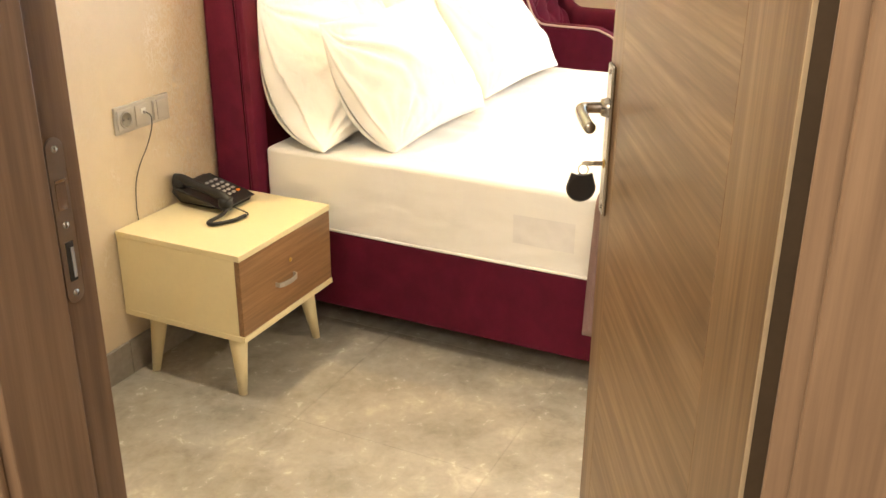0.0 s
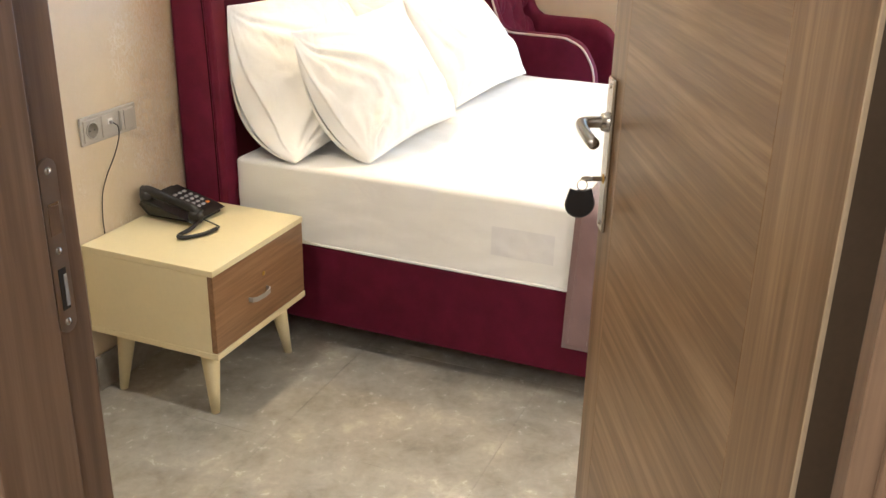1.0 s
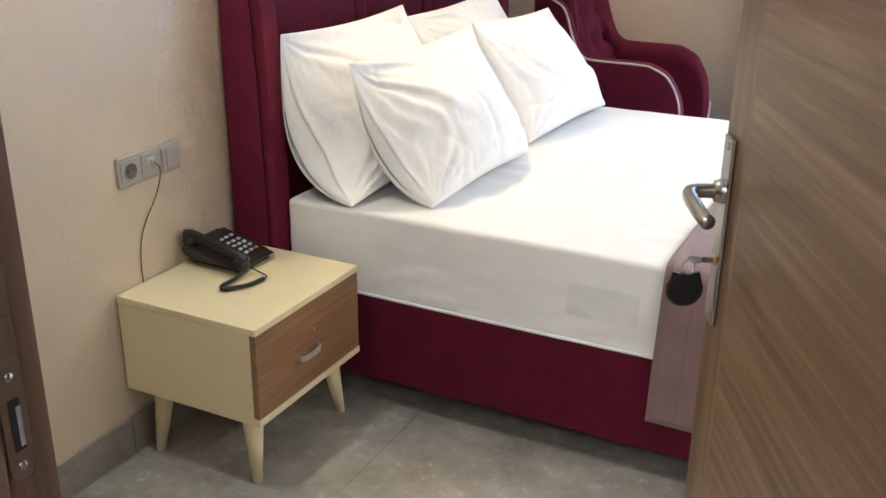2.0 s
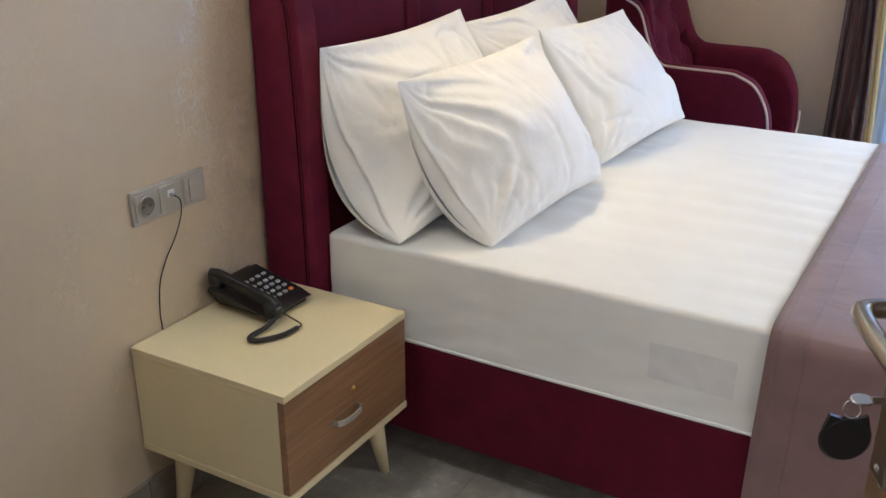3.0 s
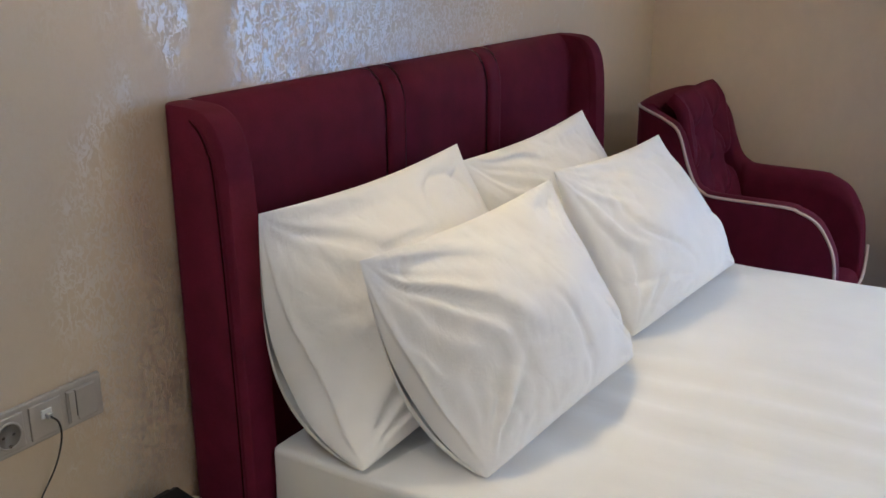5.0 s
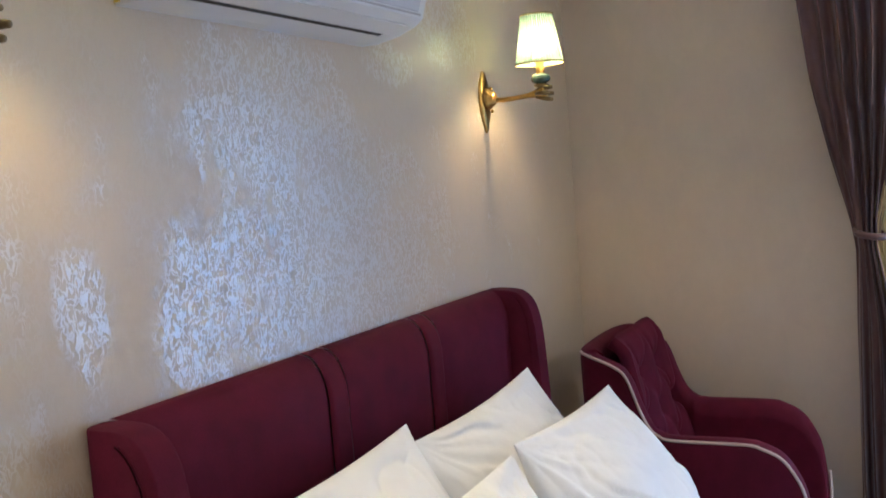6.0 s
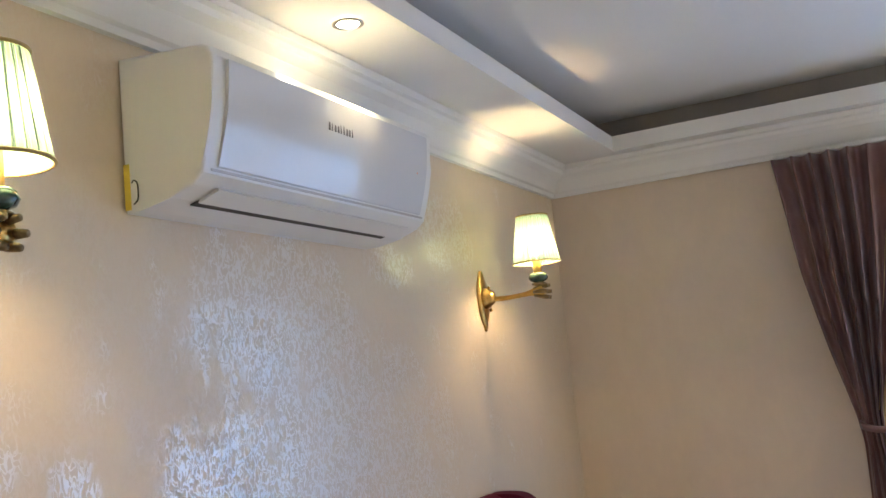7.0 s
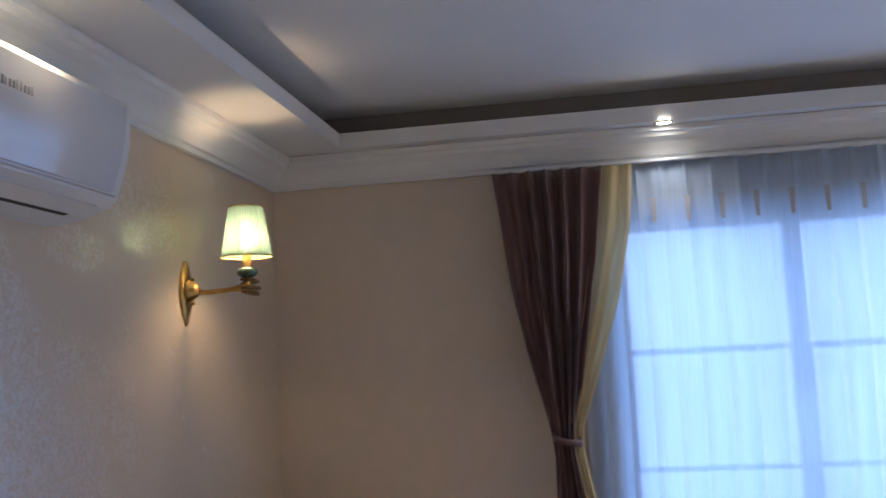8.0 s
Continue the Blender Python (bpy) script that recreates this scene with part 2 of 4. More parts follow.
W_D, W_M, W_L = (0.105, 0.060, 0.029), (0.215, 0.131, 0.067), (0.38, 0.252, 0.142)
# strokes are gathered where window and lamp glints should show on the paper
GLINT_PATCHES = [(1.30, 1.45, 0.55, 0.28), (0.74, 1.36, 0.12, 0.18), (0.46, 1.46, 0.06, 0.11), (1.05, 1.78, 0.34, 0.20), (0.33, 0.84, 0.15, 0.42), (1.90, 2.06, 0.20, 0.12), (1.55, 1.93, 0.12, 0.06)]
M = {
    "paper": wallpaper("silvery_wallpaper", (0.665, 0.56, 0.415), 1.0, GLINT_PATCHES),
    "paper_side": wallpaper("beige_wallpaper", (0.66, 0.56, 0.44), 0.10),
    # darker than the ceiling paint: the cove's shade is put into this grey
    "cove_shade": plain("shade_grey_cove", (0.34, 0.31, 0.28), 0.85, vary=0.06, scale=3.0, fine=150),
    "paint": plain("white_ceiling_paint", (0.78, 0.78, 0.77), 0.7, vary=0.03, scale=2.5, fine=200, relief=0.04),
    "hall": plain("corridor_paint", (0.62, 0.56, 0.48), 0.7, vary=0.05, scale=2.0, fine=150),
    "marble": marble("grey_marble_tile"),
    "grout": plain("grey_grout", (0.30, 0.278, 0.243), 0.8, vary=0.1),
    "skirt": plain("dark_skirting_tile", (0.30, 0.272, 0.238), 0.3, vary=0.25, scale=5, fine=60),
    "door_v": wood("walnut_veneer_upright", W_D, W_M, W_L, (1.0, 1.0, 0.03)),
    "door_d": wood("walnut_veneer_slanting", W_D, W_M, W_L, (1.0, 0.035, 1.0), (36, 0, 0), wave=75),
    "jamb": wood("walnut_frame", (0.103, 0.061, 0.037), (0.212, 0.134, 0.084), (0.325, 0.217, 0.138), (1.0, 1.0, 0.03), wave=45),
    "edge": plain("dark_door_edge", (0.075, 0.05, 0.03), 0.6, vary=0.15),
    "arris": plain("pale_veneer_edge", (0.46, 0.36, 0.24), 0.4, vary=0.1),
    "chrome": plain("satin_nickel", (0.48, 0.455, 0.42), 0.26, 1.0, vary=0.06, relief=0.02),
    "plate": plain("satin_steel", (0.36, 0.31, 0.27), 0.33, 0.8, vary=0.08, relief=0.02),
    # near-black for dark parts; also stands in for shade in holes and gaps
    "dark": plain("dark_parts_and_gap_shade", (0.03, 0.026, 0.022), 0.6),
    "well": plain("socket_well", (0.17, 0.155, 0.13), 0.45),
    "brass": plain("aged_brass", (0.62, 0.40, 0.11), 0.28, 1.0, vary=0.2, scale=30, fine=200),
    "bronze": plain("dark_bronze", (0.26, 0.185, 0.09), 0.35, 0.85, vary=0.3, scale=40, fine=200),
    "jade": plain("pale_green_glaze", (0.42, 0.50, 0.33), 0.25),
    "celadon": plain("green_glazed_ball", (0.055, 0.10, 0.07), 0.15, vary=0.3, scale=60, coat=0.5),
    # grey stands in for daylight that doubled white cloth would hold back
    "pleat": cloth("backlit_pleat_grey", (0.50, 0.48, 0.47), 0.85, 500, 9.0, 0.2),
    # velvet colour darkened to carry the shadow in the wing's groove
    "groove_shade": plain("groove_shade_velvet", (0.018, 0.0012, 0.005), 0.9, vary=0.2, scale=60, fine=300, relief=0.10, spec=0.1),
    "velvet": plain("wine_velvet", (0.097, 0.0049, 0.0215), 0.8, vary=0.18, scale=14, fine=260, relief=0.10, sheen=0.10, spec=0.2),
    "piping": plain("pale_piping", (0.55, 0.43, 0.38), 0.6, vary=0.05),
    "sheet": cloth("white_cotton_sheet", (0.84, 0.835, 0.815), 0.8, 500, 5.0, 0.5, pulls=0.6),
    "case": cloth("white_pillowcase", (0.90, 0.895, 0.88), 0.75, 500, 9.0, 0.5, pulls=0.8),
    "label": cloth("greyish_patch_cloth", (0.765, 0.76, 0.76), 0.8, 700, 30.0, 0.1),
    "throw": cloth("mauve_satin", (0.235, 0.145, 0.145), 0.48, 260, 9.0, 0.35, sheen=0.3, vary=0.2),
    "drape": cloth("plum_brown_drape", (0.150, 0.072, 0.064), 0.40, 300, 12.0, 0.2, sheen=0.3, vary=0.2),
    "cream": plain("cream_laminate", (0.78, 0.68, 0.42), 0.42, vary=0.04, scale=3, fine=90, relief=0.03),
    "walnut": wood("walnut_drawer_front", (0.15, 0.080, 0.036), (0.265, 0.148, 0.070), (0.365, 0.215, 0.112), (0.05, 1.0, 1.0), wave=70, rough=0.3),
    "black": plain("black_plastic", (0.013, 0.013, 0.014), 0.36, vary=0.15, relief=0.03),
    "key": plain("grey_rubber_keys", (0.42, 0.42, 0.43), 0.5, vary=0.05),
    "orange": plain("orange_key", (0.75, 0.22, 0.03), 0.5),
    "silver": plain("silver_plastic", (0.50, 0.475, 0.44), 0.38, 0.35, vary=0.06, relief=0.02),
    "white": plain("white_plastic", (0.76, 0.76, 0.75), 0.28, vary=0.02, scale=3, relief=0.01, coat=0.2),
    "gloss": plain("glossy_white_panel", (0.74, 0.75, 0.77), 0.07, vary=0.02, scale=3, relief=0.0, coat=0.6),
    "sticker": plain("yellow_sticker", (0.78, 0.60, 0.05), 0.6),
    "ink": plain("dark_print", (0.16, 0.16, 0.17), 0.5),
    "upvc": plain("grey_window_frame", (0.30, 0.31, 0.33), 0.4),
    "steel": plain("painted_railing", (0.42, 0.43, 0.45), 0.5, 0.3),
    "concrete": plain("balcony_concrete", (0.40, 0.39, 0.37), 0.85, vary=0.2),
    "sheer": sheer_cloth("white_sheer", (0.66, 0.735, 0.83), 0.12, 0.52),
    "lining": sheer_cloth("cream_lining", (0.76, 0.62, 0.33), 0.02, 0.45),
    "shade": sheer_cloth("pleated_green_shade", (0.158, 0.238, 0.205), 0.01, 0.34),
    "fold": plain("grey_green_fold", (0.10, 0.17, 0.13), 0.8),
    "trim": plain("gold_braid", (0.42, 0.30, 0.10), 0.6, vary=0.2, scale=90),
    "bulb": glow("lit_bulb", (1.0, 0.62, 0.25), BULB_LIGHT),
    "spot": glow("lit_downlight", (1.0, 0.84, 0.52), 30),
    "glass": glass("window_glass"),
}


# ---- mesh helpers ----
def mesh_object(name, bm, material, smooth=False):
    me = bpy.data.meshes.new(name)
    bmesh.ops.recalc_face_normals(bm, faces=bm.faces[:])
    bm.to_mesh(me)
    bm.free()
    for mat in material if isinstance(material, list) else [material]:
        me.materials.append(mat)
    if smooth:
        for p in me.polygons:
            p.use_smooth = True
    return new(name, me)


def part(name, bm, material, parent, label="", smooth=False):
    ob = mesh_object(name, bm, material, smooth)
    ob.parent = parent
    if label:
        ob["label"] = label
    return ob


def thing(name, label, category, at=(0, 0, 0), group="", kind="", turn=0):
    ob = new(name)
    ob.empty_display_size = 0.05
    ob.matrix_basis = pose(*at, 0, 0, turn)
    return tagged(ob, label, category, group, kind)


def box(lo, hi, bevel=0.0, segs=2, bm=None):
    bm = bm or bmesh.new()
    r = bmesh.ops.create_cube(bm, size=1.0)
    c = [(a + b) / 2 for a, b in zip(lo, hi)]
    s = [b - a for a, b in zip(lo, hi)]
    for v in r["verts"]:
        v.co = Vector((v.co.x * s[0] + c[0], v.co.y * s[1] + c[1], v.co.z * s[2] + c[2]))
    if bevel:
        edges = list({e for v in r["verts"] for e in v.link_edges})
        bmesh.ops.bevel(bm, geom=edges, offset=bevel, segments=segs, profile=0.5, affect="EDGES")
    return bm


def turned(profile, steps=32, center=(0, 0, 0), m=None, pleat=0.0, bm=None):
    """A body of revolution about z from (radius, height) pairs."""
    bm = bm or bmesh.new()
    rings = []
    for r, z in profile:
        ring = []
        for i in range(steps):
            a = 2 * math.pi * i / steps
            rr = r * (1 + (pleat if i % 2 else -pleat))
            p = Vector((rr * math.cos(a), rr * math.sin(a), z))
            p = (m @ p) if m else p
            ring.append(bm.verts.new(p + Vector(center)))
        rings.append(ring)
    for a, b in zip(rings, rings[1:]):
        for i in range(steps):
            bm.faces.new((a[i], a[(i + 1) % steps], b[(i + 1) % steps], b[i]))
    for ring, rad in ((rings[0], profile[0][0]), (rings[-1], profile[-1][0])):
        if rad < 0.004:
            bm.faces.new(ring)
    return bm


def tube(points, radius, sides=8, bm=None, cap=True):
    """A round bar along points; radius may be a list."""
    bm = bm or bmesh.new()
    pts = [Vector(p) for p in points]
    rad = radius if isinstance(radius, list) else [radius] * len(pts)
    rings, up = [], None
    for i, p in enumerate(pts):
        d = (pts[min(i + 1, len(pts) - 1)] - pts[max(i - 1, 0)]).normalized()
        if up is None:
            up = d.orthogonal().normalized()
        up = (up - d * up.dot(d)).normalized()
        side = d.cross(up)
        rings.append([bm.verts.new(p + rad[i] * (math.cos(2 * math.pi * k / sides) * up + math.sin(2 * math.pi * k / sides) * side)) for k in range(sides)])
    for a, b in zip(rings, rings[1:]):
        for k in range(sides):
            bm.faces.new((a[k], a[(k + 1) % sides], b[(k + 1) % sides], b[k]))
    if cap:
        bm.faces.new(rings[0])
        bm.faces.new(rings[-1])
    return bm


def smooth_path(points, n=8):
    """Catmull-Rom through points."""
    p = [Vector(q) for q in points]
    p = [2 * p[0] - p[1]] + p + [2 * p[-1] - p[-2]]
    out = []
    for i in range(1, len(p) - 2):
        for k in range(n):
            t = k / n
            a, b, c, d = p[i - 1], p[i], p[i + 1], p[i + 2]
            out.append(0.5 * (2 * b + (c - a) * t + (2 * a - 5 * b + 4 * c - d) * t * t + (3 * b - a - 3 * c + d) * t ** 3))
    return out + [p[-2]]


def sheet(nu, nv, fn, bm=None):
    """A grid of quads; fn(u, v) with u, v from 0 to 1 gives each corner."""
    bm = bm or bmesh.new()
    g = [[bm.verts.new(fn(i / nu, j / nv)) for j in range(nv + 1)] for i in range(nu + 1)]
    for i in range(nu):
        for j in range(nv):
            bm.faces.new((g[i][j], g[i + 1][j], g[i + 1][j + 1], g[i][j + 1]))
    return bm


def prism(outline, lo, hi, axis, bm=None):
    """An outline of 2D points drawn out along an axis from lo to hi."""
    bm = bm or bmesh.new()

    def at(p, w):
        return {0: (w, p[0], p[1]), 1: (p[0], w, p[1]), 2: (p[0], p[1], w)}[axis]
    a = [bm.verts.new(at(p, lo)) for p in outline]
    b = [bm.verts.new(at(p, hi)) for p in outline]
    n = len(outline)
    for i in range(n):
        bm.faces.new((a[i], a[(i + 1) % n], b[(i + 1) % n], b[i]))
    bm.faces.new(a)
    bm.faces.new(b)
    return bm


def thick(bm, depth):
    bmesh.ops.recalc_face_normals(bm, faces=bm.faces[:])
    bmesh.ops.solidify(bm, geom=bm.faces[:], thickness=depth)
    return bm


def lerp(table, x):
    """Straight interpolation in a table of (x, y)."""
    return float(np.interp(x, [a for a, _ in table], [b for _, b in table]))


# ---- the room ----
X0, X1, Y0, Y1, H = -1.19, 2.947, -3.6, 0.0, 2.70
DY0, DY1, DH = -1.965, -1.105, 2.06           # doorway
WY0, WY1, WZ0, WZ1 = -2.90, -1.235, 0.08, 2.10   # balcony window


def structure(name, bm, mat, label):
    return tagged(mesh_object(name, bm, mat), label, "structure", "", "structure")


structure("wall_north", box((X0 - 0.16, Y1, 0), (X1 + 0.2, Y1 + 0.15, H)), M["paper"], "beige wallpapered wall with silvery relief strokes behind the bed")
structure("wall_south", box((X0 - 0.16, Y0 - 0.15, 0), (X1 + 0.2, Y0, H)), M["paper_side"], "plain beige wallpapered wall")
bm = box((X1, WY1, 0), (X1 + 0.2, Y1, H))
box((X1, Y0, 0), (X1 + 0.2, WY0, H), bm=bm)
box((X1, WY0, WZ1), (X1 + 0.2, WY1, H), bm=bm)
box((X1, WY0, 0), (X1 + 0.2, WY1, WZ0), bm=bm)
structure("wall_east", bm, M["paper_side"], "beige wallpapered wall pierced by the balcony window")
bm = box((X0 - 0.15, DY1 + 0.035, 0), (X0, Y1, H))
box((X0 - 0.15, Y0, 0), (X0, DY0 - 0.035, H), bm=bm)
box((X0 - 0.15, DY0 - 0.035, DH + 0.035), (X0, DY1 + 0.035, H), bm=bm)
structure("wall_west", bm, M["paper_side"], "beige wall with the bedroom doorway")

# corridor outside the door
CX = -3.0
structure("corridor_wall_west", box((CX - 0.1, -4.2, 0), (CX, 0.6, 2.5)), M["hall"], "plain painted corridor wall")
structure("corridor_wall_north", box((CX - 0.1, 0.6, 0), (X0 - 0.15, 0.7, 2.5)), M["hall"], "plain painted corridor end wall")
structure("corridor_wall_south", box((CX - 0.1, -4.3, 0), (X0 - 0.15, -4.2, 2.5)), M["hall"], "plain painted corridor end wall")
structure("corridor_ceiling", box((CX - 0.1, -4.3, 2.4), (X0 - 0.15, 0.7, 2.5)), M["paint"], "white corridor ceiling")
bm = box((X0 - 0.16, Y1 + 0.15, 0), (X0 - 0.15, 0.7, 2.5))
box((X0 - 0.16, -4.3, 0), (X0 - 0.15, Y0 - 0.15, 2.5), bm=bm)
structure("corridor_wall_east", bm, M["hall"], "plain painted corridor wall beside the rooms")

# ceiling: lowered border with a lip, a cove coloured shade-grey and a higher middle
RX0, RX1, RY0, RY1 = -0.75, 2.786, -3.1, -0.312
bm = bmesh.new()
SOF, LIP, TOP = 2.388, 2.444, 2.538
for lo, hi in (((X0, RY1, SOF), (X1, Y1, LIP)), ((X0, Y0, SOF), (X1, RY0, LIP)), ((X0, RY0, SOF), (RX0, RY1, LIP)), ((RX1, RY0, SOF), (X1, RY1, LIP))):
    box(lo, hi, bm=bm)
structure("ceiling_border", bm, M["paint"], "white lowered plaster border round the ceiling")
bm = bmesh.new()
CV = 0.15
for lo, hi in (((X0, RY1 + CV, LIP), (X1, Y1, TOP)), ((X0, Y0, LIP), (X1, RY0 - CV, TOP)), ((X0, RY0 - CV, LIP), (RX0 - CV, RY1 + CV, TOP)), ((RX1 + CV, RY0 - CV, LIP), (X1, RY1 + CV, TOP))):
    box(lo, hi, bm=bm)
structure("ceiling_cove", bm, M["cove_shade"], "recess set back above the ceiling border, greyed to stand in for its shade")
structure("ceiling", box((X0 - 0.1, Y0 - 0.1, TOP), (X1 + 0.1, Y1 + 0.1, TOP + 0.1)), M["paint"], "white raised middle of the ceiling")
PROFILE = [(0, 2.279), (0.016, 2.279), (0.020, 2.292), (0.030, 2.297), (0.040, 2.312), (0.060, 2.338), (0.084, 2.352), (0.090, 2.364), (0.102, 2.368), (0.106, 2.3855), (0, 2.3855)]
structure("cornice_north", prism([(-a, z) for a, z in PROFILE], X0, X1, 0), M["paint"], "white moulded plaster cornice")
structure("cornice_east", prism([(X1 - a, z) for a, z in PROFILE], Y0, Y1 - 0.001, 1), M["paint"], "white moulded plaster cornice above the curtains")
structure("cornice_south", prism([(Y0 + a, z) for a, z in PROFILE], X0, X1, 0), M["paint"], "white moulded plaster cornice")
structure("cornice_west", prism([(X0 + a, z) for a, z in PROFILE], Y0, Y1, 1), M["paint"], "white moulded plaster cornice")

# doorway lining with its rebate and casing
frame_ob = tagged(new("door_frame"), "dark walnut door frame with a steel strike plate", "door frame", "", "structure")
STOP = 0.013
for y, s in ((DY1, 1), (DY0, -1)):
    bm = box((X0 - 0.05, min(y, y + s * 0.034), 0), (X0 + 0.011, max(y, y + s * 0.034), DH), 0.0015)
    part("rebate", bm, M["jamb"], frame_ob)
    a, b = sorted((y - s * STOP, y + s * 0.034))
    part("lining", box((X0 - 0.165, a, 0), (X0 - 0.0505, b, DH - 0.0), 0.002), M["jamb"], frame_ob)
    a, b = sorted((y + s * 0.006, y + s * 0.085))
    part("casing", box((X0 - 0.178, a, 0), (X0 - 0.1655, b, DH + 0.08), 0.004), M["jamb"], frame_ob)
    a, b = sorted((y + s * 0.012, y + s * 0.085))
    part("casing", box((X0 + 0.0005, a + (0.023 if s > 0 else 0), 0), (X0 + 0.018, b - (0.023 if s < 0 else 0), DH + 0.08), 0.004), M["jamb"], frame_ob)
part("head_lining", box((X0 - 0.165, DY0 - 0.03, DH + 0.0005), (X0 + 0.004, DY1 + 0.03, DH + 0.034), 0.002), M["jamb"], frame_ob)
part("head_casing", box((X0 - 0.178, DY0 - 0.005, DH + 0.004), (X0 - 0.1655, DY1 + 0.005, DH + 0.08), 0.004), M["jamb"], frame_ob)

PXC, PW = -1.2165, 0.0135
ends = [(PXC + PW * math.cos(a), 1.1845 + PW * math.sin(a)) for a in np.linspace(0, math.pi, 13)] + [(PXC + PW * math.cos(a), 0.9975 + PW * math.sin(a)) for a in np.linspace(math.pi, 2 * math.pi, 13)]
plate = part("strike_plate", prism(ends, DY1 - 0.0025, DY1, 1), M["plate"], frame_ob, "satin steel strike plate with rounded ends")
part("latch_hole", box((PXC - 0.0075, DY1 - 0.0032, 1.108), (PXC + 0.0085, DY1 - 0.002, 1.142)), M["jamb"], plate, "latch pocket showing wood")
part("latch_lip", box((PXC - 0.0075, DY1 - 0.0042, 1.1425), (PXC + 0.0085, DY1 - 0.0024, 1.1465), 0.0004), M["chrome"], plate)
part("bolt_hole", box((PXC - 0.0055, DY1 - 0.0033, 1.014), (PXC + 0.0062, DY1 - 0.002, 1.066)), M["dark"], plate, "dark bolt pocket")
part("bolt_lip", box((PXC + 0.0010, DY1 - 0.0042, 1.018), (PXC + 0.0055, DY1 - 0.0030, 1.058)), M["key"], plate, "bright edge of the bolt pocket")
for z in (1.184, 1.088, 0.998):
    part("screw", turned([(0.0, 0.0022), (0.0042, 0.0016), (0.0048, 0.0)], 12, (PXC, DY1 - 0.0024, z), Matrix.Rotation(radians(90), 4, "X")), M["chrome"], plate, "", True)

# ---- the door leaf, standing open ----
OPEN = 64
DW, DT, DTOP = 0.838, 0.04, 2.045
door = thing("door_1", "open walnut veneer door with slanting grain panel", "door", (X0 + 0.020, DY0 + 0.004, 0.0), "", "structure", -OPEN)
# closed, the leaf runs along local y from the hinge; its corridor face is at local x = -DT
part("core", box((-DT, 0, 0.008), (0, DW, DTOP), 0.0015), [M["edge"]], door, "dark door edges")
for x0, x1 in ((-DT - 0.003, -DT - 0.0002), (0.0002, 0.003)):
    part("stile", box((x0, 0.002, 0.01), (x1, 0.158, DTOP - 0.002), 0.0008), M["door_v"], door)
    part("stile", box((x0, 0.742, 0.01), (x1, DW - 0.002, DTOP - 0.002), 0.0008), M["door_v"], door)
    part("panel", box((x0, 0.1583, 0.01), (x1, 0.7417, DTOP - 0.002), 0.0006), M["door_d"], door, "panel of slanting walnut veneer")

for side in (-1, 1):
    fx = -DT - 0.003 if side < 0 else 0.003
    s = side
    hp = part("handle_plate", box((min(fx, fx + s * 0.007), 0.783, 0.930), (max(fx, fx + s * 0.007), 0.823, 1.190), 0.003, 3), M["chrome"], door, "satin nickel handle plate")
    ax = fx + s * 0.007
    part("lever", tube(smooth_path([(ax, 0.803, 1.117), (ax + s * 0.030, 0.803, 1.117), (ax + s * 0.044, 0.796, 1.117), (ax + s * 0.048, 0.770, 1.116), (ax + s * 0.048, 0.715, 1.114), (ax + s * 0.046, 0.690, 1.113)], 6), 0.0095, 14), M["chrome"], hp, "satin nickel lever", True)
    part("collar", turned([(0.0, 0.012), (0.014, 0.011), (0.017, 0.0)], 20, (ax, 0.803, 1.117), Matrix.Rotation(radians(90 * s), 4, "Y")), M["chrome"], hp, "", True)
    for z in (1.177, 0.943):
        part("screw", turned([(0.0, 0.002), (0.004, 0.0015), (0.0045, 0.0)], 12, (ax, 0.803, z), Matrix.Rotation(radians(90 * s), 4, "Y")), M["chrome"], hp, "", True)
    part("keyhole", turned([(0.0, 0.0015), (0.008, 0.001), (0.0085, 0.0)], 16, (ax, 0.803, 1.02), Matrix.Rotation(radians(90 * s), 4, "Y")), M["brass"], hp, "", True)
part("edge_strip", box((-DT - 0.0034, -0.0012, 0.01), (-DT + 0.001, 0.0018, DTOP - 0.002), 0.0004), M["arris"], door, "pale arris along the hinge edge")
part("lock_face", box((-0.031, DW, 0.985), (-0.009, DW + 0.002, 1.205), 0.0008), M["chrome"], door)
for z in (0.25, 1.05, 1.85):
    part("hinge", tube([(0.009, -0.002, z - 0.05), (0.009, -0.002, z + 0.05)], 0.007, 12), M["chrome"], door, "steel hinge barrel", True)

key = thing("key_with_fob", "steel key in the lock with a round black fob", "key", door.matrix_basis @ Vector((-DT - 0.010, 0.803, 1.02)), turn=-OPEN)
part("blade", box((-0.018, -0.0012, -0.004), (0.006, 0.0012, 0.004), 0.0005), M["chrome"], key)
part("bow", turned([(0.0, 0.0013), (0.010, 0.0013), (0.0115, 0.0), (0.010, -0.0013), (0.0, -0.0013)], 20, (-0.026, 0, 0)), M["chrome"], key, "flat key bow")
part("ring", tube([(-0.034 + 0.0085 * math.cos(a), 0.0085 * math.sin(a) * 0.3, -0.011 + 0.0085 * math.sin(a)) for a in np.linspace(0, 2 * math.pi, 21)], 0.0009, 6, cap=False), M["chrome"], key, "", True)
fob = turned([(0.0, 0.003), (0.0225, 0.003), (0.0255, 0.0), (0.0225, -0.003), (0.0, -0.003)], 32, (-0.036, 0, -0.044), Matrix.Rotation(radians(90), 4, "X"))
for s in (-1, 1):
    prism([(-0.036 + s * 0.006, -0.021), (-0.036 + s * 0.023, -0.034), (-0.036 + s * 0.018, -0.017)], -0.0026, 0.0026, 1, fob)
part("fob", fob, M["black"], key, "round black plastic fob")

